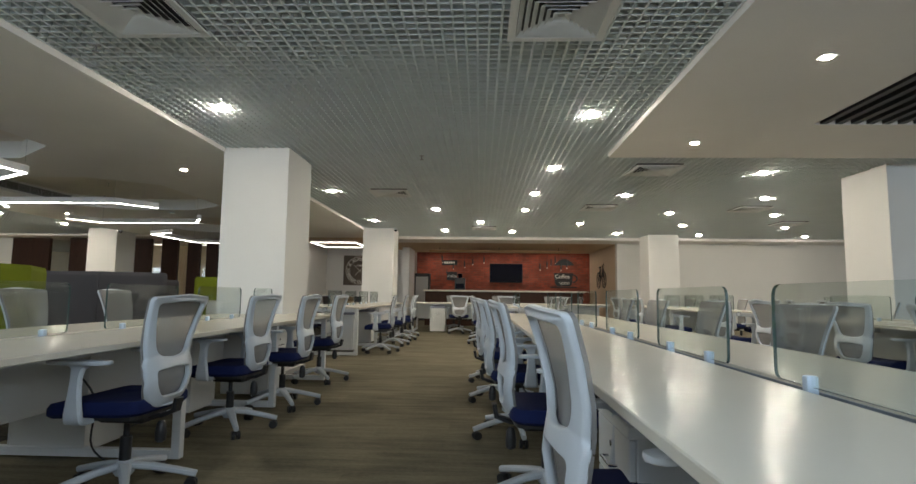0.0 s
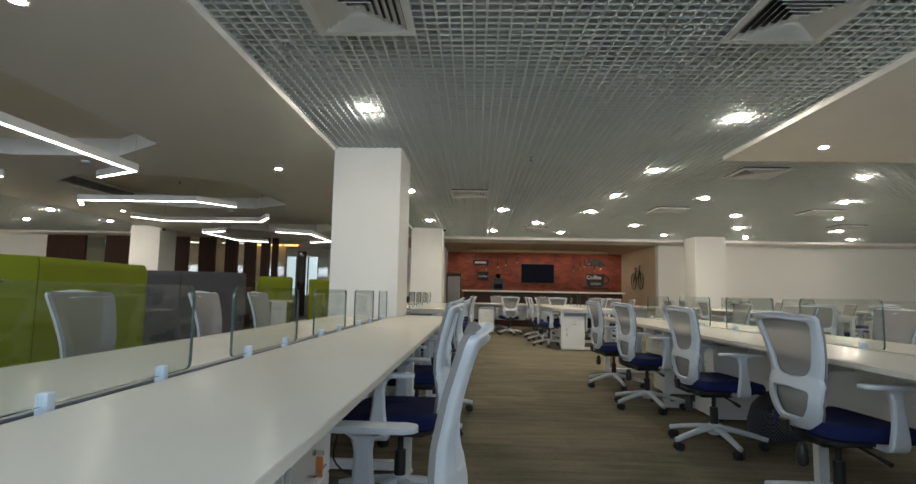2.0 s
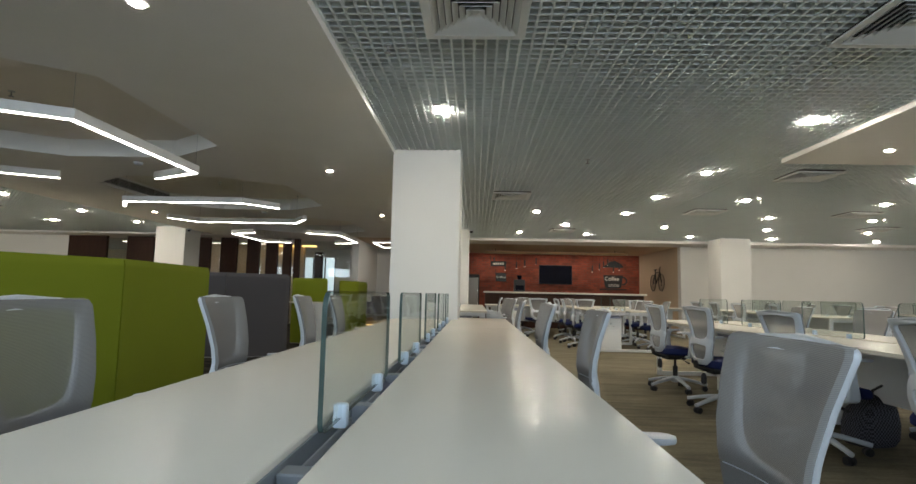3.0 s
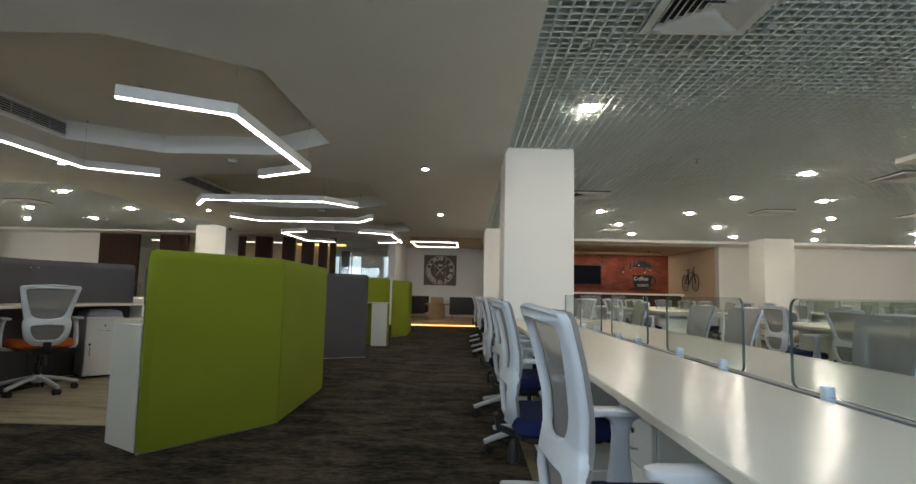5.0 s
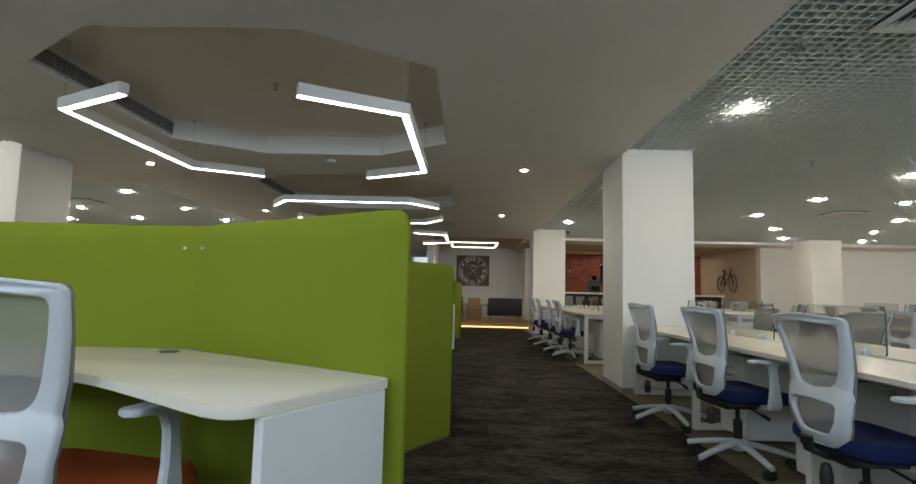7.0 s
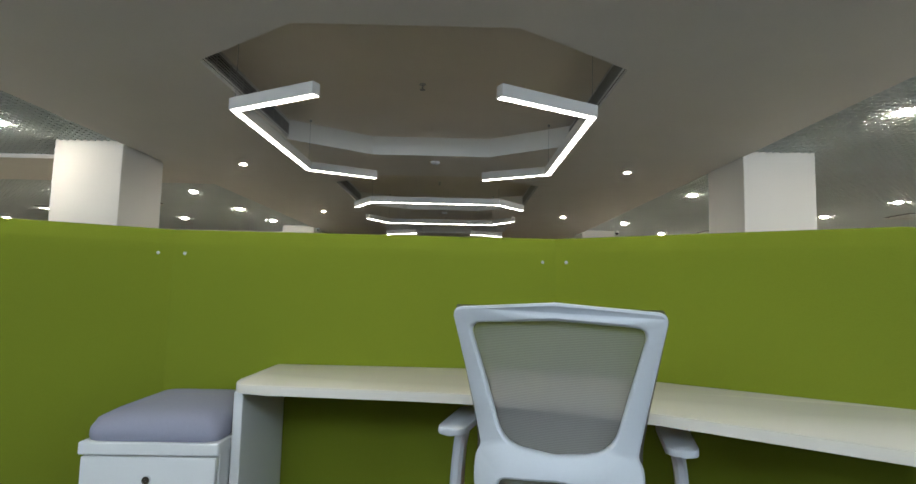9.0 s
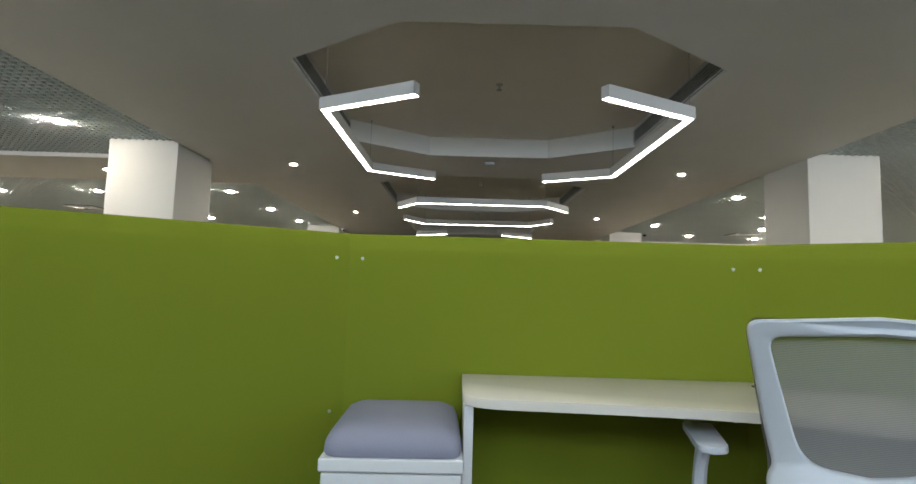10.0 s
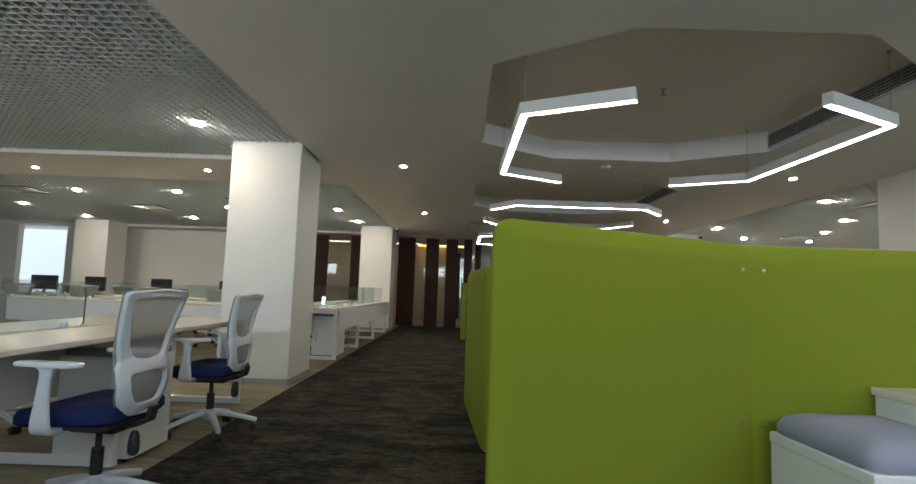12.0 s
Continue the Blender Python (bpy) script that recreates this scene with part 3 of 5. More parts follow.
def square_vent():
    """A four-way ceiling diffuser: a flat rim round nested sloping louvres."""
    t = thing("ceiling_vent", "cream square four-way air diffuser with nested louvres", "air vent", "square vents")

    def ring(r0, z0, r1, z1, th):
        bm = bmesh.new()
        a = [bm.verts.new((sx * r0, sy * r0, z0)) for sx, sy in ((-1, -1), (1, -1), (1, 1), (-1, 1))]
        b = [bm.verts.new((sx * r1, sy * r1, z1)) for sx, sy in ((-1, -1), (1, -1), (1, 1), (-1, 1))]
        c = [bm.verts.new((sx * r1, sy * r1, z1 + th)) for sx, sy in ((-1, -1), (1, -1), (1, 1), (-1, 1))]
        d = [bm.verts.new((sx * r0, sy * r0, z0 + th)) for sx, sy in ((-1, -1), (1, -1), (1, 1), (-1, 1))]
        for p, q in ((a, b), (b, c), (c, d), (d, a)):
            for i in range(4):
                bm.faces.new((p[i], p[(i + 1) % 4], q[(i + 1) % 4], q[i]))
        return bm

    part("rim", ring(0.305, -0.034, 0.255, -0.03, 0.012), EDGE, t)
    for i in range(6):
        r = 0.252 - i * 0.04
        part("louvre", ring(r, -0.036, r - 0.031, -0.006, 0.003), EDGE, t)
    part("core", block((-0.02, -0.02, -0.02), (0.02, 0.02, -0.003), 0.004), EDGE, t)
    part("backing", block((-0.29, -0.29, -0.0025), (0.29, 0.29, -0.0005)), BLACK, t)
    return t


vent = square_vent()
vent.matrix_basis = pose(-1.83, 3.77, CELL)
for x, y in ((0.68, 3.86), (2.46, 7.85), (-1.25, 9.55), (2.42, 10.95), (5.2, 11.0), (-15.7, 10.85), (-14.4, 12.65), (-11.9, 11.4), (0.3, 14.2), (7.0, 13.0)):
    copy_thing(vent, pose(x, y, CELL))


def linear_lamp(pts, z=2.25, w=0.068, h=0.085, closed=False):
    """A suspended bent light profile: white housing, glowing underside, thin wires."""
    t = thing("pendant_lamp", "white bent linear pendant lamp with glowing underside", "pendant lamp", "linear pendants", at=pose(pts[0][0], pts[0][1], z))
    q = [Vector((x - pts[0][0], y - pts[0][1], 0)) for x, y in pts]
    n = len(q)

    def offset(d):
        out = []
        for i in range(n):
            a = q[i - 1] if (i or closed) else None
            b = q[(i + 1) % n] if (i < n - 1 or closed) else None
            ds = [v.normalized() for v in ((q[i] - a) if a is not None else None, (b - q[i]) if b is not None else None) if v is not None]
            nn = sum((Vector((-v.y, v.x, 0)) for v in ds), Vector()).normalized()
            k = 1 / max(0.4, nn.dot(Vector((-ds[0].y, ds[0].x, 0))))
            out.append(q[i] + nn * d * k)
        return out

    for name, ww, z0, z1, mat in (("housing", w, 0.004, h, STEEL), ("diffuser", w - 0.026, 0.0, 0.0035, TUBE)):
        L, R = offset(ww / 2), offset(-ww / 2)
        bm = bmesh.new()
        rings = []
        for l, r in zip(L, R):
            rings.append([bm.verts.new((p.x, p.y, zz)) for p, zz in ((l, z0), (r, z0), (r, z1), (l, z1))])
        m = n if closed else n - 1
        for i in range(m):
            a, b = rings[i], rings[(i + 1) % n]
            for k in range(4):
                bm.faces.new((a[k], a[(k + 1) % 4], b[(k + 1) % 4], b[k]))
        if not closed:
            bm.faces.new(rings[0][::-1])
            bm.faces.new(rings[-1])
        part(name, bm, mat, t)
    top = SOFFIT + 0.21 - z if not closed else 2.6 - z
    for i in (range(1, n - 1) if not closed else range(n)):
        bm = rod(bmesh.new(), q[i] + Vector((0, 0, h)), q[i] + Vector((0, 0, top)), 0.0018, n=5)
        lathe(bm, [(0.012, top - 0.02), (0.012, top)], centre=(q[i].x, q[i].y, 0), n=8)
        part("wire", bm, GRILLE, t)
    return t


for dy in (0, 8.24):
    linear_lamp([(-6.71, 4.43 + dy), (-7.36, 4.77 + dy), (-7.36, 6.62 + dy), (-6.72, 6.97 + dy)])
    linear_lamp([(-5.56, 4.4 + dy), (-4.9, 4.75 + dy), (-4.9, 6.59 + dy), (-5.55, 6.95 + dy)])
# the pair at -8.24 is unseen, added to light the pod desks from above
for dy in (-8.24, 0):
    linear_lamp([(-7.33, 9.1 + dy), (-7.02, 8.62 + dy), (-5.26, 8.62 + dy), (-4.88, 9.1 + dy)])
    linear_lamp([(-7.38, 10.4 + dy), (-7.08, 10.95 + dy), (-5.2, 10.9 + dy), (-4.88, 10.38 + dy)])
linear_lamp([(-4.87, 16.9), (-3.52, 16.9), (-3.52, 18.6), (-4.87, 18.6)], z=2.46, w=0.05, h=0.05, closed=True)


def sprinkler(x, y, z):
    t = thing("sprinkler", "small dark ceiling sprinkler head", "sprinkler", "sprinklers", at=pose(x, y, z))
    part("rosette", lathe(bmesh.new(), [(0.03, 0), (0.028, -0.006), (0.012, -0.008)], n=12), TRIM, t)
    bm = rod(bmesh.new(), (0, 0, -0.005), (0, 0, -0.045), 0.007, n=8)
    lathe(bm, [(0.022, -0.05), (0.022, -0.046)], n=10)
    part("head", bm, GRILLE, t)


for y0, y1 in COFFERS:
    sprinkler(CX, (y0 + y1) / 2 - 0.08, SOFFIT + 0.21)
sprinkler(-2.41, 4.24, CELL)
sprinkler(-0.5, 7.2, CELL)


def smoke_detector(x, y, z):
    t = thing("smoke_detector", "flat white round smoke detector", "smoke detector", "smoke detectors", at=pose(x, y, z))
    part("body", lathe(bmesh.new(), [(0.055, 0), (0.053, -0.02), (0.035, -0.034), (0.015, -0.036)], n=18), PLASTIC, t, smooth=True)


smoke_detector(-6.1, 7.45, SOFFIT)
smoke_detector(-6.1, 11.6, SOFFIT)


def side_grille(x, y0, y1, face):
    """A long air grille on a coffer's side: dark backing behind slanted louvres and dividers."""
    t = thing("air_grille", "long dark slotted air grille in the coffer side", "air grille", "coffer grilles", at=pose(x, y0, SOFFIT + 0.03))
    ln = y1 - y0
    part("backing", block((0, 0, 0), (0.004 * face, ln, 0.15)) if face > 0 else block((-0.004, 0, 0), (0, ln, 0.15)), BLACK, t)
    bm = bmesh.new()
    lo, hi = sorted((0.005 * face, 0.014 * face))
    for a, b, c, d in ((0, 0, ln, 0.012), (0, 0.138, ln, 0.15), (0, 0.012, 0.012, 0.138), (ln - 0.012, 0.012, ln, 0.138)):
        box(bm, (lo, a, b), (hi, c, d))
    part("frame", bm, STEEL, t)
    for i in range(5):
        z = 0.024 + i * 0.024
        part("louvre", block((lo, 0.012, z), (hi - 0.002 * face, ln - 0.012, z + 0.01)), GRILLE, t)
    for i in range(1, 8):
        y = ln * i / 8
        part("divider", block((lo, y, 0.012), (hi, y + 0.006, 0.138)), GRILLE, t)


for y0, y1 in COFFERS[:3]:
    side_grille(CX - HW + 0.001, y0 + 0.55, y1 - 0.55, 1)
    side_grille(CX + HW - 0.001, y0 + 0.55, y1 - 0.55, -1)


# ---- chairs ----
def interp(table, z):
    for (a, u), (b, v) in zip(table, table[1:]):
        if z <= b:
            return u + (v - u) * (z - a) / (b - a)
    return table[-1][1]


BACK_Y = [(0.44, -0.198), (0.5, -0.214), (0.57, -0.224), (0.63, -0.217), (0.68, -0.208), (0.75, -0.212), (0.85, -0.232), (1.0, -0.275)]
BACK_W = [(0.44, 0.115), (0.47, 0.142), (0.52, 0.166), (0.62, 0.18), (0.66, 0.174), (0.7, 0.176), (0.976, 0.23), (1.0, 0.234)]


def on_back(x, z, lift=0.0):
    w = interp(BACK_W, z)
    return Vector((x, interp(BACK_Y, z) + 0.03 * (x / w) ** 2 + lift, z))


def office_chair(seat_mat, label):
    """Mid-back task chair on five castors: white ring-shaped back with grey net, T arms, cloth seat. It faces +y."""
    t = thing("office_chair", label, "office chair", "task chairs")

    # back frame: a moulded plate with two openings
    def both(half, r):
        return rounded(half + [(-x, z) for x, z in half[::-1] if x], r, 5)

    rim = both([(0, 0.432), (0.105, 0.436), (0.166, 0.5), (0.185, 0.615), (0.182, 0.655), (0.17, 0.674), (0.178, 0.71), (0.232, 0.968), (0, 0.983)],
               [0, 0.035, 0.05, 0.03, 0.012, 0.01, 0.03, 0.028, 0, 0.028, 0.03, 0.01, 0.012, 0.03, 0.05, 0.035])
    upper = both([(0, 0.672), (0.117, 0.684), (0.19, 0.936), (0, 0.946)], [0, 0.05, 0.03, 0, 0.03, 0.05])
    lower = both([(0, 0.488), (0.08, 0.488), (0.121, 0.552), (0.126, 0.614), (0, 0.622)], [0, 0.026, 0.03, 0.022, 0, 0.022, 0.03, 0.026])
    bm = bmesh.new()
    caps = {-1: [], 1: []}
    for path, grow in ((rim, -1), (upper, 1), (lower, 1)):
        fine = []
        for p, q in zip(path, path[1:] + path[:1]):
            p, q = Vector(p), Vector(q)
            k = max(1, round((q - p).length / 0.022))
            fine += [p.lerp(q, u / k) for u in range(k)]
        mid = sum(fine, Vector((0, 0))) / len(fine)
        rings = []
        for inset, lift in ((0.006, -0.015), (0.0015, -0.011), (0, -0.004), (0, 0.004), (0.004, 0.009)):
            ring = []
            for n, p in enumerate(fine):
                d = fine[(n + 1) % len(fine)] - fine[n - 1]
                out = Vector((d.y, -d.x)).normalized()
                if out.dot(p - mid) < 0 and abs(out.dot(p - mid)) > 0.02:
                    out = -out
                c = p + out * grow * inset
                ring.append(bm.verts.new(on_back(c.x, c.y, lift)))
            rings.append(ring)
        for a, b in zip(rings, rings[1:]):
            for n in range(len(a)):
                bm.faces.new((a[n], a[(n + 1) % len(a)], b[(n + 1) % len(a)], b[n]))
        for side, ring in ((-1, rings[0]), (1, rings[-1])):
            caps[side] += [bm.edges.get((ring[n], ring[(n + 1) % len(ring)])) for n in range(len(ring))]
    for edges in caps.values():
        bmesh.ops.triangle_fill(bm, use_beauty=True, edges=edges)
    part("back_frame", bm, PLASTIC, t, smooth=True)

    def net(z0, z1, name, lift=0.016):
        """Net pulled over the front of the frame and wrapped round its sides, the corners rounded."""
        b = bmesh.new()
        rows = []
        for i in range(21):
            rows.append((z0 + (z1 - z0) * i / 20, lift))
        if z1 > 0.95:
            rows.append((z1 + 0.005, lift - 0.012))
        grid = []
        for z, l in rows:
            w = interp(BACK_W, z) + 0.001
            near = min(z - 0.425, 0.982 - z)
            if near < 0.035:
                w -= 0.034 * (1 - max(0, near) / 0.035) ** 2
            cols = [on_back(w * (k / 5 - 1), z, l) for k in range(11)]
            wrap = [on_back(sx * (w + 0.004), z, l - 0.014) for sx in (-1, 1)]
            grid.append([b.verts.new(p) for p in [wrap[0]] + cols + [wrap[1]]])
        for p, q in zip(grid, grid[1:]):
            for k in range(len(p) - 1):
                b.faces.new((p[k], p[k + 1], q[k + 1], q[k]))
        part(name, b, NET, t, "grey see-through net", smooth=True)

    net(0.646, 0.968, "upper_net")
    net(0.442, 0.642, "lower_net")
    # seat
    outline = rounded([(-0.235, -0.19), (0.235, -0.19), (0.25, 0.24), (-0.25, 0.24)], [0.09, 0.09, 0.08, 0.08], 5)
    bm = bmesh.new()
    rings = []
    for s, z in ((0.93, 0.415), (1.0, 0.43), (1.0, 0.462), (0.955, 0.484), (0.8, 0.49), (0.4, 0.484)):
        rings.append([bm.verts.new((x * s, 0.02 + (y - 0.02) * s, z - 0.02 * max(0, (y - 0.1) / 0.14) ** 2)) for x, y in outline])
    for a, b in zip(rings, rings[1:]):
        for i in range(len(a)):
            bm.faces.new((a[i], a[(i + 1) % len(a)], b[(i + 1) % len(a)], b[i]))
    bm.faces.new(rings[0][::-1])
    bm.faces.new(rings[-1])
    part("seat", bm, seat_mat, t, smooth=True)
    part("seat_pan", prism(rounded([(-0.2, -0.17), (0.2, -0.17), (0.21, 0.18), (-0.21, 0.18)], 0.06, 3), 0.395, 0.418), BLACK, t)
    part("tilt_box", block((-0.07, -0.12, 0.35), (0.07, 0.1, 0.394), 0.012, 2), BLACK, t)
    bm = bmesh.new()
    sweep(bm, [(0, -0.06, 0.38), (0, -0.18, 0.385), (0, -0.24, 0.41), (0, -0.25, 0.47)], 0.06, 0.022, lambda i, v: Vector((1, 0, 0)))
    part("back_bracket", bm, BLACK, t, smooth=True)
    bm = bmesh.new()
    lathe(bm, [(0.012, 0.355), (0.02, 0.34), (0.026, 0.3), (0.024, 0.26), (0.012, 0.25)], centre=(0.0, -0.17, 0), n=12)
    part("tension_knob", bm, BLACK, t, smooth=True)
    bm = rod(bmesh.new(), (0.06, 0.02, 0.37), (0.2, 0.03, 0.345), 0.006, n=6)
    rod(bm, (0.2, 0.03, 0.345), (0.26, 0.03, 0.335), 0.011, n=8)
    part("lever", bm, BLACK, t)
    # arms
    arm = None
    for s in (1, -1):
        if arm is None:
            bm = bmesh.new()
            flowing(bm, [(0.17, 0.05, 0.4), (0.24, 0.05, 0.398), (0.278, 0.05, 0.41), (0.286, 0.05, 0.45), (0.285, 0.05, 0.53), (0.28, 0.05, 0.6), (0.273, 0.05, 0.64), (0.271, 0.05, 0.66)],
                  [0.07, 0.078, 0.088, 0.078, 0.056, 0.048, 0.062, 0.13], 0.03, lambda i, v: Vector((0, 1, 0)))
            arm = part("arm", bm, PLASTIC, t, smooth=True)
            bm = prism(rounded([(0.236, -0.095), (0.306, -0.095), (0.31, 0.185), (0.232, 0.185)], 0.03, 5), 0.66, 0.677, 0.005, 2)
            pad = part("arm_pad", bm, PLASTIC, arm, smooth=True)
        else:
            o = share("arm", arm, t, Matrix.Diagonal((-1, 1, 1, 1)))
            share("arm_pad", pad, o, Matrix())
    # base
    part("gas_lift", rod(rod(bmesh.new(), (0, 0, 0.12), (0, 0, 0.275), 0.026, n=14), (0, 0, 0.26), (0, 0, 0.37), 0.014, n=10), BLACK, t, smooth=True)
    bm = lathe(bmesh.new(), [(0.036, 0.09), (0.046, 0.105), (0.044, 0.15), (0.033, 0.162)], n=16)
    part("hub", bm, PLASTIC, t, smooth=True)
    bm = bmesh.new()
    sweep(bm, [(0.025, 0, 0.138), (0.12, 0, 0.124), (0.23, 0, 0.098), (0.318, 0, 0.074)], [0.058, 0.046, 0.036, 0.03], 0.032, lambda i, v: Vector((0, 1, 0)))
    leg = part("leg", bm, PLASTIC, t, smooth=True)
    bm = bmesh.new()
    for s in (-1, 1):
        rod(bm, (0.295, s * 0.008, 0.03), (0.295, s * 0.027, 0.03), 0.03, 0.027, n=14)
    rod(bm, (0.305, 0, 0.035), (0.305, 0, 0.075), 0.009, n=8)
    box(bm, (0.285, -0.008, 0.03), (0.318, 0.008, 0.058), 0.004)
    caster = part("caster", bm, BLACK, leg, "black twin-wheel castor")
    for i in range(1, 5):
        o = share("leg", leg, t, pose(0, 0, 0, 0, 0, 72 * i))
        share("caster", caster, o, Matrix())
    return t


chair = office_chair(NAVY, "white framed office chair with grey net back and navy seat")
chair.matrix_basis = pose(-1.373, 2.005, 0, 0, 0, 89.5) @ Matrix.Diagonal((1, 1, 0.94, 1))
orange_chair = office_chair(ORANGE, "white framed office chair with grey net back and orange seat")
orange_chair.matrix_basis = pose(-5.514, 2.514, 0, 0, 0, -15) @ Matrix.Diagonal((1, 1, 1.05, 1))
rng = random.Random(5)


def seat_at(x, y, turn, src=None, tall=0.95):
    ob = copy_thing(src or chair, pose(x, y, 0, 0, 0, turn))
    ob.scale.z = tall
    return ob


# turn 90 faces -x, turn -90 faces +x
for x, y, a in ((-1.465, 3.39, 88), (-1.52, 4.6, 87), (-1.45, 5.42, 89), (-1.53, 6.75, 88)):
    seat_at(x, y, a, tall=0.957)
for x, y, a in ((0.618, 2.195, -85), (0.535, 3.43, -86), (0.475, 4.6, -86), (0.42, 5.85, -83), (0.4, 6.95, -85)):
    seat_at(x, y, a, tall=0.948)
for x, y, a in ((-2.73, 2.21, -86), (-2.763, 3.36, -87), (-2.737, 4.49, -84), (-2.785, 5.52, -86)):
    seat_at(x, y, a, tall=0.985)
for x, y, a in ((1.72, 2.5, 80), (1.68, 3.7, 96), (1.7, 4.9, 88), (1.66, 6.0, 93), (1.7, 7.2, 85)):
    seat_at(x, y, a)
for y in (9.75, 10.95, 12.1, 13.2):
    seat_at(-1.42 + rng.uniform(-0.05, 0.05), y, 90 + rng.uniform(-8, 8))
for y in (9.8, 10.6, 11.6, 12.7):
    seat_at(-2.8 + rng.uniform(-0.05, 0.05), y, -90 + rng.uniform(-8, 8))
for y in (11.5, 12.6, 13.6):
    seat_at(0.3, y, -90 + rng.uniform(-10, 10))
    seat_at(1.65, y, 90 + rng.uniform(-10, 10))
for x, y, a in ((-0.3, 14.35, 5), (0.9, 14.5, -6), (2.1, 14.45, 8), (-0.5, 15.85, 178), (0.8, 15.9, 186), (2.2, 15.85, 175)):
    seat_at(x, y, a)
for y in (3.2, 4.4, 5.6, 6.8, 8.0):
    seat_at(3.45 + rng.uniform(-0.1, 0.1), y, -90 + rng.uniform(-14, 14))
    seat_at(4.95 + rng.uniform(-0.1, 0.1), y - 0.2, 90 + rng.uniform(-14, 14))
for y in (10.4, 11.6, 12.8, 14.0):
    seat_at(3.6 + rng.uniform(-0.1, 0.1), y, -90 + rng.uniform(-14, 14))
    seat_at(5.1 + rng.uniform(-0.1, 0.1), y, 90 + rng.uniform(-14, 14))
    seat_at(7.0 + rng.uniform(-0.1, 0.1), y, -90 + rng.uniform(-14, 14))
seat_at(-9.385, 3.73, 86, tall=1.035)
seat_at(-9.5, 5.12, 89, tall=1.0)
for y in (2.6, 3.8, 5.0):
    seat_at(-10.95, y, -90 + rng.uniform(-10, 10))
for x in (-15.3, -14.2, -13.0, -11.9):
    seat_at(x, 10.35, 180 + rng.uniform(-14, 14))
    seat_at(x - 0.4, 12.4, rng.uniform(-14, 14))
for y in (9.8, 10.9, 12.0):
    seat_at(-10.5, y, -90 + rng.uniform(-8, 8))
seat_at(-7.06, 5.86, 50, orange_chair, 1.0)


# ---- bench desks ----
def glass_screen(x, y0, y1, z0=0.745, z1=0.995, turn=0):
    """A clear desk divider with rounded top corners, dark polished edge and two clips."""
    t = thing("glass_screen", "clear glass desk screen with dark polished edge", "desk screen", "glass screens", at=pose(x, y0, z0, 0, 0, turn))
    ln, h = y1 - y0, z1 - z0
    path = rounded([(0, 0.004), (ln, 0.004), (ln, h), (0, h)], [0.03, 0.03, 0.045, 0.045], 5)
    bm = bmesh.new()
    for s in (-0.005, 0.005):
        bm.faces.new([bm.verts.new((s, y, z)) for y, z in path])
    p = part("pane", bm, GLASS, t)
    p.visible_shadow = False
    bm = bmesh.new()
    a = [bm.verts.new((-0.0052, y, z)) for y, z in path]
    b = [bm.verts.new((0.0052, y, z)) for y, z in path]
    for i in range(len(path)):
        j = (i + 1) % len(path)
        bm.faces.new((a[i], a[j], b[j], b[i]))
    part("polished_edge", bm, GLASSEDGE, t)
    for y in (0.17, ln - 0.17):
        part("clip", block((-0.016, y - 0.014, -0.02), (0.016, y + 0.014, 0.034), 0.006, 2), CLIP, t, smooth=True)
    return t


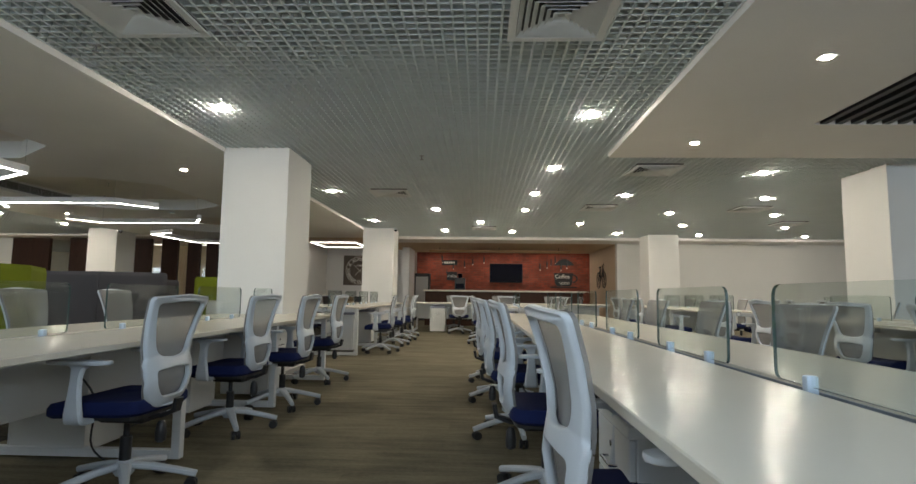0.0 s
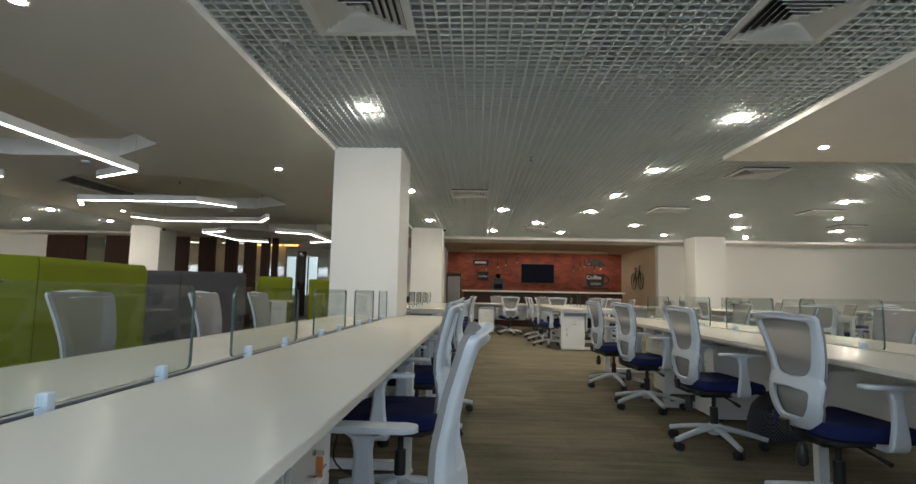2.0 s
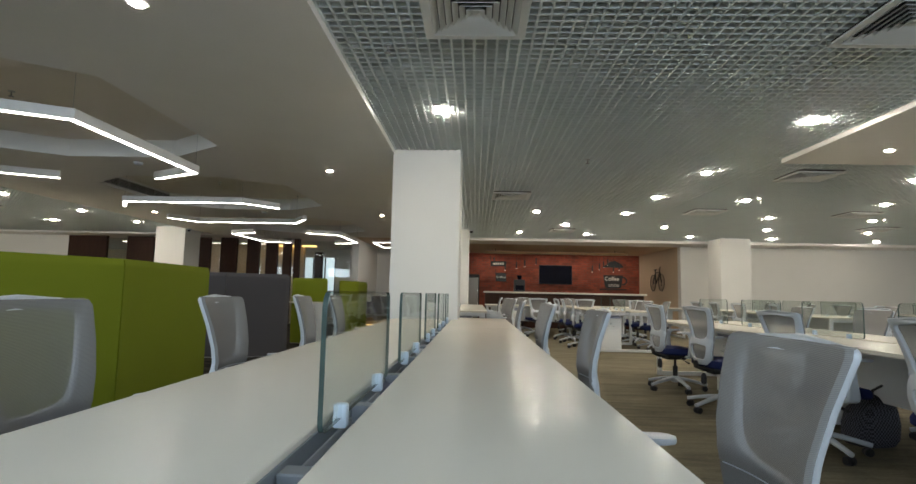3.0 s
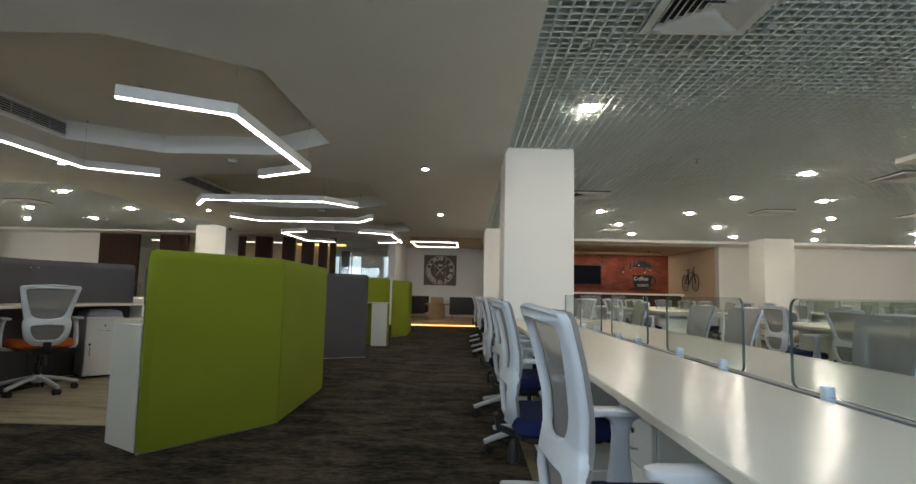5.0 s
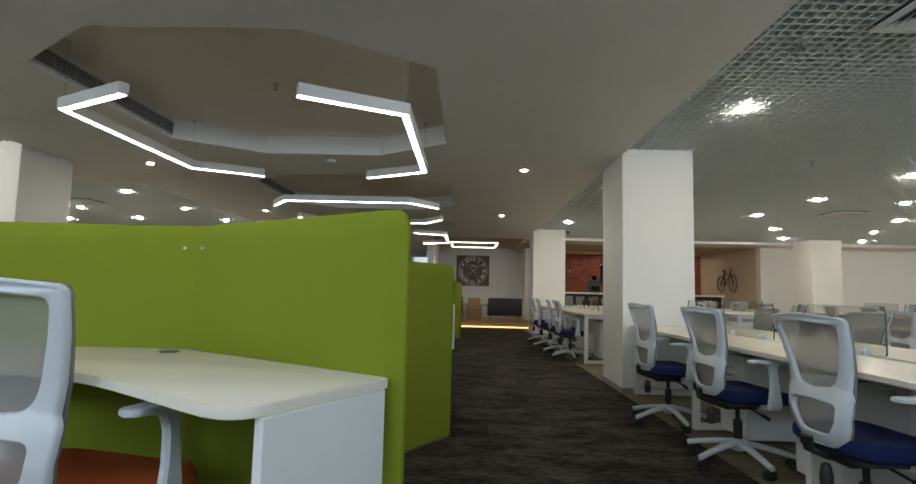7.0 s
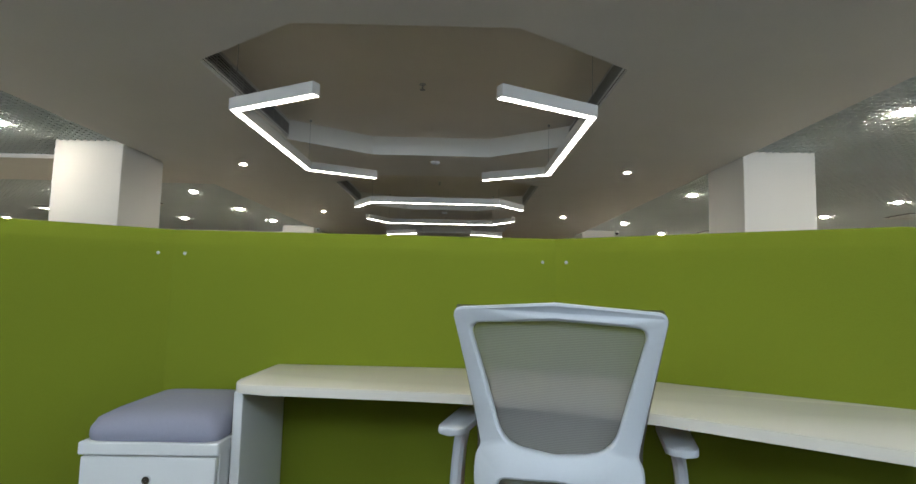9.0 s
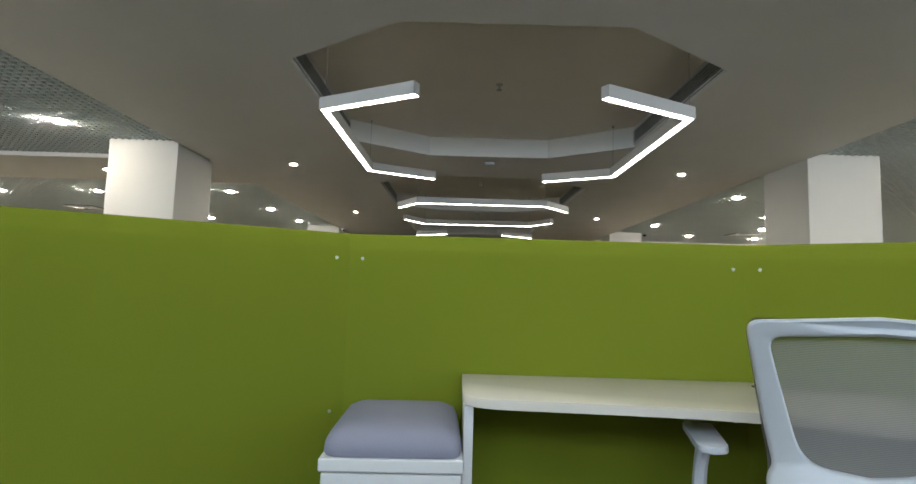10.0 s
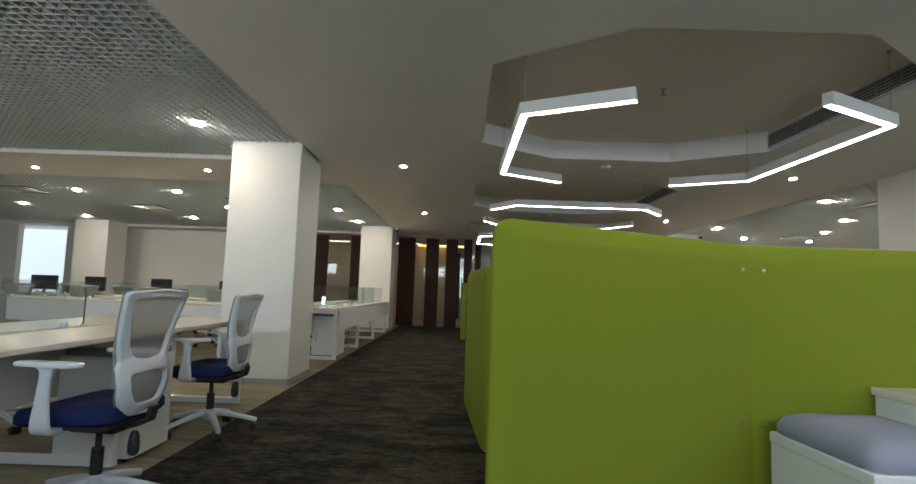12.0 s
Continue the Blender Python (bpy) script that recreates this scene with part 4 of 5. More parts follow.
def bench(x0, xs, x1, y0, y1, y1b=None, frames=4, screens=(), h=0.745, modesty=None, stands=None):
    """A double row of worktops on white square-tube frames, with a cable tray along the spine."""
    y1b = y1b or y1
    t = thing("bench_desk", "long white double bench desk on square steel frames", "desk", "bench desks", at=pose(xs, y0, 0))
    part("worktop", block((0.036, 0, h - 0.028), (x1 - xs, y1 - y0, h), 0.003), LAMINATE, t)
    part("worktop", block((x0 - xs, 0, h - 0.028), (-0.036, y1b - y0, h), 0.003), LAMINATE, t)
    ln = min(y1, y1b) - y0
    bm = box(bmesh.new(), (-0.034, 0.02, h - 0.069), (-0.03, ln - 0.02, h - 0.012))
    box(bm, (0.03, 0.02, h - 0.069), (0.034, ln - 0.02, h - 0.012))
    box(bm, (-0.034, 0.02, h - 0.074), (0.034, ln - 0.02, h - 0.07))
    part("cable_tray", bm, TRAY, t)
    for i in range(int(ln / 0.56)):
        y = 0.22 + i * 0.56
        part("tray_bracket", block((-0.0295, y, h - 0.069), (0.0295, y + 0.05, h - 0.02), 0.003), TRAY, t)
    for i in range(frames):
        y = stands[i] - y0 if stands else 0.04 + (ln - 0.13) * i / (frames - 1)
        bm = bmesh.new()
        a, b = x0 - xs + 0.03, x1 - xs - 0.03
        box(bm, (a, y, 0.012), (a + 0.05, y + 0.05, h - 0.029), 0.003)
        box(bm, (b - 0.05, y, 0.012), (b, y + 0.05, h - 0.029), 0.003)
        box(bm, (a + 0.05, y + 0.001, 0.012), (b - 0.05, y + 0.049, 0.06), 0.003)
        box(bm, (a + 0.05, y + 0.001, h - 0.08), (b - 0.05, y + 0.049, h - 0.03), 0.003)
        part("leg_frame", bm, STEEL, t)
    for xx in (x0 - xs + 0.22, x1 - xs - 0.25):
        part("beam", block((xx, 0.1, h - 0.075), (xx + 0.03, ln - 0.1, h - 0.03)), STEEL, t)
    part("modesty_panel", block((-0.045, 0.15, h - 0.42), (-0.027, ln - 0.15, h - 0.05), 0.002), EDGE, t)
    if modesty:
        part("front_panel", block((x1 - xs - 0.002 if modesty > 0 else x0 - xs - 0.016, 0.0, h - 0.32), (x1 - xs + 0.016 if modesty > 0 else x0 - xs + 0.002, ln, h - 0.03), 0.002), EDGE, t)
    for a, b in screens:
        glass_screen(xs, a, b, h)
    return t


bench(-2.7, -2.1, -1.44, 1.5, 7.4, 6.84, 4, [(1.87, 2.67), (2.98, 3.78), (4.09, 4.89), (5.2, 6.0), (6.31, 6.79)], h=0.71, stands=(1.54, 3.88, 5.3, 6.75))
bench(0.53, 1.1, 1.67, 1.38, 8.1, None, 4, [(1.68, 2.47), (2.78, 3.55), (3.89, 4.66), (5.0, 5.77), (6.11, 6.88), (7.22, 7.99)], h=0.715)
bench(-2.7, -2.16, -1.62, 9.1, 14.0, None, 4, [(9.3, 10.1), (10.4, 11.2), (11.5, 12.3), (12.6, 13.4)])
bench(0.4, 0.95, 1.5, 10.8, 14.0, None, 3, [(11.0, 11.8), (12.1, 12.9)])
bench(3.55, 4.15, 4.75, 2.4, 7.6, None, 4, [(2.6, 3.5), (3.8, 4.7), (5.0, 5.9), (6.2, 7.1)])
bench(3.75, 4.3, 4.85, 9.6, 14.6, None, 4, [(9.8, 10.7), (11.0, 11.9), (12.2, 13.1)])
bench(7.2, 7.75, 8.3, 9.6, 14.6, None, 4, [(9.8, 10.7), (11.0, 11.9), (12.2, 13.1)])
bench(-10.72, -10.17, -9.62, 1.5, 6.1, None, 3, [(1.6, 2.5), (2.75, 3.6), (3.85, 4.7)], stands=(1.55, 4.28, 6.0))
bench(-10.55, -10.0, -9.47, 9.0, 14.3, None, 4, (), modesty=1)
for y in (9.2, 10.3, 11.4, 12.5, 13.6):
    glass_screen(-9.99, y, y + 0.46, 0.745, 1.06, -90)


def cross_bench(x, y, ln, front, screens=()):
    """The same bench laid along x."""
    t = bench(-0.55, 0, 0.55, 0, ln, None, 3, (), modesty=front)
    t.matrix_basis = pose(x, y, 0, 0, 0, -90)
    for a in screens:
        glass_screen(x + a, y, y + 0.85, 0.745, 0.995, -90)


cross_bench(-1.55, 15.15, 5.0, 0)
cross_bench(-16.2, 9.55, 5.1, 1, (0.2, 1.4, 2.6, 3.9))
cross_bench(-16.8, 11.5, 5.5, 1, (0.2, 1.4, 2.6, 3.9))


def pedestal(label, key=False, size=(0.39, 0.46, 0.6)):
    """A white drawer unit with a padded seat on top. Its front faces -y."""
    t = thing("pedestal", label, "drawer unit", "pedestals")
    w, d, h = size
    part("body", block((-w / 2, 0.02, 0.03), (w / 2, d, h), 0.003), EDGE, t)
    drawer = part("drawer", block((-w / 2 + 0.003, 0, h - 0.2), (w / 2 - 0.003, 0.018, h - 0.035), 0.002), EDGE, t)
    door = part("door", block((-w / 2 + 0.003, 0, 0.035), (w / 2 - 0.003, 0.018, h - 0.205), 0.002), EDGE, t)
    part("top_board", block((-w / 2 - 0.004, -0.004, h - 0.03), (w / 2 + 0.004, d, h + 0.002), 0.003), EDGE, t)

    def handle(p, q, parent):
        bm = bmesh.new()
        p, q = Vector(p), Vector(q)
        sweep(bm, [p, p + Vector((0, -0.022, 0)), q + Vector((0, -0.022, 0)), q], 0.008, 0.008, lambda i, v: Vector((0.3, 0.1, 1)).cross(v))
        part("handle", bm, CHROME, parent, "chrome bow handle")

    handle((-0.055, 0, h - 0.14), (0.055, 0, h - 0.14), drawer)
    handle((-0.13, 0, 0.24), (-0.13, 0, 0.33), door)
    for x, z, par in ((0.0, h - 0.09, drawer), (-0.13, 0.36, door)):
        part("lock", rod(bmesh.new(), (x, 0.0, z), (x, -0.006, z), 0.011, 0.01, n=12), CHROME, par, "round chrome lock")
    bm = bmesh.new()
    out = rounded([(-w / 2, 0.0), (w / 2, 0.0), (w / 2, d), (-w / 2, d)], 0.05, 4)
    rings = []
    for s, z in ((0.98, h + 0.003), (1.0, h + 0.014), (0.99, h + 0.032), (0.92, h + 0.055), (0.75, h + 0.071), (0.38, h + 0.078)):
        rings.append([bm.verts.new((x * s, d / 2 + (y - d / 2) * s, z)) for x, y in out])
    for a, b in zip(rings, rings[1:]):
        for i in range(len(a)):
            bm.faces.new((a[i], a[(i + 1) % len(a)], b[(i + 1) % len(a)], b[i]))
    bm.faces.new(rings[0][::-1])
    bm.faces.new(rings[-1])
    part("cushion", bm, CUSHION, t, "blue grey padded cushion", smooth=True)
    for x in (-0.15, 0.15):
        for y in (0.06, d - 0.06):
            part("castor", rod(bmesh.new(), (x - 0.01, y, 0.017), (x + 0.01, y, 0.017), 0.016, n=10), BLACK, t)
    if key:
        part("key", block((-0.003, -0.03, h - 0.097), (0.003, -0.006, h - 0.083), 0.001), CHROME, t)
        part("key_tag", block((-0.002, -0.03, h - 0.16), (0.002, -0.008, h - 0.1), 0.002), KEYTAG, t, "orange key tag")
    return t


ped = pedestal("white drawer unit with blue grey cushion under a desk")
ped.matrix_basis = pose(0.78, 6.6, 0, 0, 0, -90)
pod_ped = pedestal("white drawer unit with blue grey cushion beside a green screen", size=(0.345, 0.42, 0.645))
pod_ped.matrix_basis = pose(-6.565, 2.535, 0, 0, 0, 2)
keyed = pedestal("white drawer unit with key and orange tag in its lock", True)
keyed.matrix_basis = pose(-1.6, 2.45, 0, 0, 0, 90)
for x, y, a in ((-1.68, 5.95, 90), (0.62, 2.5, -90), (0.78, 5.5, -90), (-2.5, 4.1, -90), (-2.54, 2.9, -90), (-2.45, 5.15, -90),
                (-9.6, 4.57, 90), (-9.85, 3.2, 90), (0.68, 10.95, 0), (-0.85, 14.62, 0), (-9.75, 9.4, 0), (-1.85, 9.9, 90), (-1.85, 11.4, 90),
                (4.5, 4.0, 90), (4.5, 5.2, 90), (3.8, 3.9, -90)):
    copy_thing(ped, pose(x, y, 0, 0, 0, a))


# ---- the green screen pods ----
def screen_wall(pts, front, back, label, h=1.235, studs=-1, first_round=True, last_round=True):
    """A chain of padded screens standing on the floor; front is the cloth on the right-hand side of the line."""
    t = thing("privacy_screen", label, "privacy screen", "padded screens", at=pose(pts[0][0], pts[0][1], 0))
    o = Vector(pts[0])
    n = len(pts) - 1
    for i in range(n):
        a, b = Vector(pts[i]) - o, Vector(pts[i + 1]) - o
        ln = (b - a).length
        m = pose(a.x, a.y, 0, 0, 0, math.degrees(math.atan2(b.y - a.y, b.x - a.x)))
        ra = 0.06 if (i == 0 and first_round) else 0.0
        rb = 0.06 if (i == n - 1 and last_round) else 0.0
        for nm, mat, s in (("front_cloth", front, -1), ("back_cloth", back, 1)):
            bm = bmesh.new()
            rings = []
            for inset, y in ((0.0, 0.001), (0.0, 0.005), (0.005, 0.0085), (0.01, 0.0105), (0.047, 0.022), (0.052, 0.0235), (0.08, 0.0235)):
                ia = inset if ra else -0.002
                ib = inset if rb else -0.002
                shape = rounded([(0.0015 + ia, 0.012), (ln - 0.0015 - ib, 0.012), (ln - 0.0015 - ib, h - inset), (0.0015 + ia, h - inset)],
                                [0, 0, rb and max(0.015, rb - inset * 0.6), ra and max(0.015, ra - inset * 0.6)], 5)
                rings.append([bm.verts.new((x, s * y, z)) for x, z in shape])
            for p0, p1 in zip(rings, rings[1:]):
                for k in range(len(p0)):
                    bm.faces.new((p0[k], p0[(k + 1) % len(p0)], p1[(k + 1) % len(p0)], p1[k]))
            bm.faces.new(rings[0])
            bm.faces.new(rings[-1])
            p = part(nm, bm, mat, t, smooth=True)
            p.matrix_basis = m
        trim = part("edge_trim", block((0.012, -0.012, 0.0), (ln - 0.012, 0.012, 0.02)), TRIM, t)
        trim.matrix_basis = m
        if studs:
            for u in ([0.05] if i else []) + ([ln - 0.05] if i < n - 1 else []):
                for z in (h - 0.085, 0.66):
                    s = part("stud", rod(bmesh.new(), (u, 0.022 * studs, z), (u, 0.029 * studs, z), 0.006, 0.005, n=10), TRIM, t, "small metal stud")
                    s.matrix_basis = m
    return t


screen_wall([(-7.675, 2.515), (-6.79, 3.02), (-5.445, 3.03), (-4.6, 2.46)], GREEN, GREEN, "three-part lime green padded screen round a desk", h=1.243)
screen_wall([(-5.075, 4.11), (-4.555, 4.96), (-4.62, 6.44), (-5.1, 7.25)], GREEN, GREY, "lime green padded screen, slate grey inside", h=1.212, studs=1)
screen_wall([(-7.15, 7.35), (-7.66, 6.42), (-7.56, 4.93), (-7.1, 4.15)], GREEN, GREY, "lime green padded screen, slate grey inside", studs=1)
screen_wall([(-7.66, 9.2), (-6.8, 8.72), (-5.45, 8.7), (-4.66, 9.12)], GREY, GREEN, "three-part slate grey padded screen", studs=0)
screen_wall([(-7.32, 7.86), (-6.75, 7.58)], GREY, GREY, "short slate grey padded screen", studs=0)
screen_wall([(-5.3, 11.15), (-4.62, 11.15)], GREEN, GREY, "lime green padded screen", studs=0)
screen_wall([(-4.8, 12.75), (-4.54, 13.4), (-4.6, 14.8)], GREEN, GREY, "lime green padded screen", studs=0)
screen_wall([(-7.66, 14.8), (-7.7, 13.4), (-7.3, 12.7)], GREEN, GREY, "lime green padded screen", studs=0)


def pod_desk(poly, radii, supports, h=0.789, grommet=None):
    """A curved-front worktop on white board ends."""
    t = thing("pod_desk", "cream white angled desk with white board ends", "desk", "pod desks", at=pose(poly[0][0], poly[0][1], 0))
    o = Vector(poly[0])
    q = [tuple(Vector(p) - o) for p in poly]
    part("worktop", prism(rounded(q, radii, 6), h - 0.025, h, 0.003, 2), LAMINATE, t, smooth=True)
    for a, b in supports:
        a, b = Vector(a) - o, Vector(b) - o
        ln = (b - a).length
        e = part("board_end", block((0, -0.0125, 0), (ln, 0.0125, h - 0.026), 0.002), EDGE, t)
        e.matrix_basis = pose(a.x, a.y, 0, 0, 0, math.degrees(math.atan2(b.y - a.y, b.x - a.x)))
    if grommet:
        g = Vector(grommet) - o
        part("cable_grommet", lathe(bmesh.new(), [(0.032, h + 0.001), (0.032, h + 0.004), (0.026, h + 0.005)], centre=(g.x, g.y, 0), n=18), GROMMET, t, "round dark cable grommet")
    return t


pod_desk([(-6.395, 2.58), (-5.57, 2.52), (-4.88, 2.02), (-4.64, 2.455), (-5.46, 3.0), (-6.395, 2.995)], [0.09, 0.35, 0.1, 0.02, 0.0, 0.0],
         [((-6.378, 2.62), (-6.378, 2.985)), ((-4.85, 2.09), (-4.66, 2.44))], h=0.789, grommet=(-5.465, 2.89))
pod_desk([(-5.42, 4.36), (-5.1, 4.17), (-4.6, 4.97), (-4.66, 6.4), (-5.1, 6.4), (-5.05, 5.2)], [0.02, 0, 0, 0, 0.08, 0.2],
         [((-5.41, 4.37), (-5.11, 4.175)), ((-5.1, 6.38), (-4.68, 6.38))], h=0.777)
pod_desk([(-7.12, 4.2), (-6.84, 4.4), (-7.1, 5.1), (-7.15, 6.4), (-6.85, 7.1), (-7.12, 7.3), (-7.62, 6.42), (-7.52, 4.93)], [0, 0.05, 0.2, 0.2, 0.05, 0, 0, 0],
         [((-7.1, 4.22), (-6.86, 4.4)), ((-7.12, 7.27), (-6.87, 7.1))])
pod_desk([(-4.9, 10.85), (-4.62, 10.85), (-4.62, 11.12), (-5.3, 11.12), (-5.3, 10.9)], [0, 0, 0, 0, 0.05], [((-4.9, 10.87), (-4.62, 10.87))])
copy_thing(pod_ped, pose(-7.03, 6.7, 0, 0, 0, 48))


# ---- lounge and coffee corner ----
setting("platform", block((-5.4, 17.0, 0), (-2.45, 20.55, 0.14), 0.004), OAK, "oak platform of the lounge")
setting("platform_light", block((-5.35, 16.985, 0.02), (-2.5, 16.998, 0.045)), WARM, "warm light strip along the platform's edge")
setting("platform_riser", block((-2.45, 16.7, 0), (-2.2, 19.3, 0.14)), OAK, "oak edge of the platform")


def armchair(x, y, turn, w=1.0):
    t = thing("armchair", "low black leather armchair on thin steel legs", "armchair", "lounge seats", at=pose(x, y, 0.14, 0, 0, turn))
    part("back", block((-w / 2, -0.36, 0.18), (w / 2, -0.24, 0.72), 0.02, 2), LEATHER, t, smooth=True)
    part("seat", block((-w / 2 + 0.08, -0.24, 0.2), (w / 2 - 0.08, 0.34, 0.4), 0.03, 2), LEATHER, t, smooth=True)
    for s in (-1, 1):
        part("armrest", block((min(s * w / 2, s * (w / 2 - 0.08)), -0.24, 0.18), (max(s * w / 2, s * (w / 2 - 0.08)), 0.34, 0.56), 0.015, 2), LEATHER, t, smooth=True)
        for yy in (-0.3, 0.3):
            part("leg", rod(bmesh.new(), (s * (w / 2 - 0.08), yy, 0), (s * (w / 2 - 0.08), yy, 0.19), 0.012, n=8), CHROME, t)


armchair(-3.2, 18.2, 0, 1.05)
armchair(-5.0, 18.0, 60, 0.8)
armchair(-4.9, 19.4, 180, 0.8)
t = thing("side_table", "blocky oak side table", "side table", at=pose(-4.15, 18.6, 0.14))
part("plinth", block((-0.25, -0.22, 0), (0.25, 0.22, 0.46), 0.004), OAK, t)
part("shelf", block((-0.42, -0.25, 0.46), (0.42, 0.25, 0.5), 0.004), OAK, t)
part("upper_block", block((-0.2, -0.15, 0.501), (0.2, 0.15, 0.7), 0.004), OAK, t)


def wall_text(name, text, size, m, mat, parent, weight=0.0):
    cu = bpy.data.curves.new(name, "FONT")
    cu.body, cu.size, cu.extrude, cu.offset = text, size, 0.004, weight
    cu.align_x, cu.align_y = "CENTER", "CENTER"
    tmp = bpy.data.objects.new(name, cu)
    me = bpy.data.meshes.new_from_object(tmp)
    bpy.data.objects.remove(tmp)
    me.materials.clear()
    me.materials.append(mat)
    ob = new(name, me)
    ob.parent = parent
    ob.matrix_basis = m
    return ob


clock = thing("wall_clock", "square brown board clock with pale Roman numerals", "wall clock", at=pose(-4.18, 20.55, 1.79))
for a, b in ((-0.585, -0.2), (-0.195, 0.195), (0.2, 0.585)):
    part("board", block((a, -0.04, -0.54), (b, -0.002, 0.54), 0.004), CLOCKFACE, clock)
for i, nm in enumerate(("XII", "I", "II", "III", "IIII", "V", "VI", "VII", "VIII", "IX", "X", "XI")):
    a = radians(30 * i)
    wall_text("numeral", nm, 0.17, pose(0.4 * math.sin(a), -0.044, 0.4 * math.cos(a)) @ pose(0, 0, 0, 90, 0, 0) @ pose(0, 0, 0, 0, 0, -30 * i), PALE, clock, 0.004)
bm = bmesh.new()
ring = [(0.5 * math.sin(2 * math.pi * i / 48), -0.044, 0.5 * math.cos(2 * math.pi * i / 48)) for i in range(48)]
sweep(bm, ring, 0.016, 0.006, lambda i, v: Vector((0, 1, 0)).cross(v), closed=True)
part("ring", bm, PALE, clock)
wall_text("lettering", "TIME", 0.09, pose(0, -0.044, 0.17, 90, 0, 0), PALE, clock, 0.002)
for a, ln in ((50, 0.3), (-45, 0.26), (135, 0.2), (-140, 0.22)):
    h = part("clock_hand", block((-0.007, -0.05, 0), (0.007, -0.045, ln)), PALE, clock)
    h.matrix_basis = pose(0, 0, 0, 0, a, 0)

tv = thing("wall_screen", "black flat television mounted on the brick wall", "television", at=pose(1.19, 21.5, 1.78))
part("panel", block((-0.62, -0.09, -0.36), (0.62, -0.04, 0.36), 0.008), BLACK, tv)
part("display", block((-0.6, -0.0925, -0.335), (0.6, -0.0905, 0.34)), SCREEN, tv)
part("bracket", block((-0.15, -0.04, -0.15), (0.15, -0.001, 0.15)), BLACK, tv)

canopy = thing("canopy", "long oak slat canopy hung over the counter", "canopy", at=pose(0.85, 19.2, 2.385))
for y in (-0.18, 0.0, 0.18):
    part("slat", block((-2.35, y - 0.05, 0), (2.35, y + 0.05, 0.06), 0.004), OAK, canopy)
for x in (-2.0, 0, 2.0):
    part("hanger", rod(bmesh.new(), (x, 0, 0.06), (x, 0, 0.16), 0.008, n=6), BLACK, canopy)

counter = thing("bar_counter", "white coffee bar counter with a dark front", "counter", at=pose(-1.55, 17.75, 0))
part("top", block((0, 0, 1.05), (5.0, 0.6, 1.1), 0.005), LAMINATE, counter)
part("front", block((0.05, 0.12, 0), (4.95, 0.5, 1.049)), BROWN, counter)
part("rail", block((0.05, 0.06, 0.2), (4.95, 0.1, 0.24)), CHROME, counter)

fridge = thing("display_fridge", "tall black framed glass door drinks fridge", "fridge", at=pose(-1.93, 20.9, 0))
part("body", block((-0.27, 0, 0), (0.27, 0.55, 1.72), 0.01), BLACK, fridge)
part("door", block((-0.23, -0.02, 0.15), (0.23, -0.003, 1.6), 0.006), material("frosted fridge glass", (0.5, 0.5, 0.48), 0.25), fridge)
part("handle", block((0.2, -0.05, 0.6), (0.225, -0.022, 1.2), 0.004), CHROME, fridge)

machine = thing("coffee_machine", "black countertop coffee machine", "coffee machine", at=pose(-0.42, 18.1, 1.1))
part("body", block((-0.17, -0.1, 0), (0.17, 0.15, 0.38), 0.015, 2), BLACK, machine)
part("front", block((-0.13, -0.115, 0.05), (0.13, -0.102, 0.2)), SCREEN, machine)
part("hopper", lathe(bmesh.new(), [(0.06, 0.381), (0.08, 0.5), (0.075, 0.51)], n=14), SCREEN, machine)

# pendant bulbs along the counter
for k, x in enumerate((-1.15, -0.75, -0.35, -0.05, 0.35, 2.35, 2.6, 2.75, 2.9, 3.1, 3.3)):
    drop = 0.25 + 0.08 * ((k * 3) % 4)
    t = thing("pendant_light", "thin black tube pendant light", "pendant lamp", "bar pendants", at=pose(x, 20.4, 2.56 - drop))
    part("tube", rod(bmesh.new(), (0, 0, -0.2), (0, 0, 0.02), 0.022, n=10), BLACK, t)
    part("bulb", lathe(bmesh.new(), [(0.014, -0.212), (0.018, -0.201)], n=8), SPOT, t)
    part("cord", rod(bmesh.new(), (0, 0, 0.02), (0, 0, drop), 0.003, n=5), BLACK, t)

# wall decoration of the coffee corner
sign = thing("coffee_sign", "black cup shaped sign reading Coffee and GOOD", "wall sign", at=pose(3.35, 21.5, 1.55))
cup = rounded([(-0.3, -0.24), (0.3, -0.24), (0.36, 0.26), (-0.36, 0.26)], [0.14, 0.14, 0.01, 0.01], 5)
bm = prism(cup, -0.03, -0.002)
flip = Matrix(((1, 0, 0, 0), (0, 0, 1, 0), (0, 1, 0, 0), (0, 0, 0, 1)))
bmesh.ops.transform(bm, verts=bm.verts, matrix=flip)
part("cup", bm, BLACK, sign)
bm = bmesh.new()
sweep(bm, [(0.34 + 0.16 * math.sin(a), -0.016, 0.05 + 0.14 * math.cos(a)) for a in [radians(10 * i) for i in range(0, 19)]], 0.05, 0.028, lambda i, v: Vector((0, 1, 0)).cross(v))
part("handle", bm, BLACK, sign)
part("saucer", block((-0.5, -0.03, -0.3), (0.5, -0.002, -0.25), 0.004), BLACK, sign)
wall_text("lettering", "Coffee", 0.2, pose(-0.05, -0.032, 0.12, 90, 0, 0), PALE, sign, 0.003)
wall_text("lettering", "GOOD", 0.13, pose(0.02, -0.032, -0.13, 90, 0, 0), PALE, sign)
cloud = thing("cloud_sign", "black cloud shaped wall panel", "wall sign", at=pose(3.35, 21.5, 2.15))
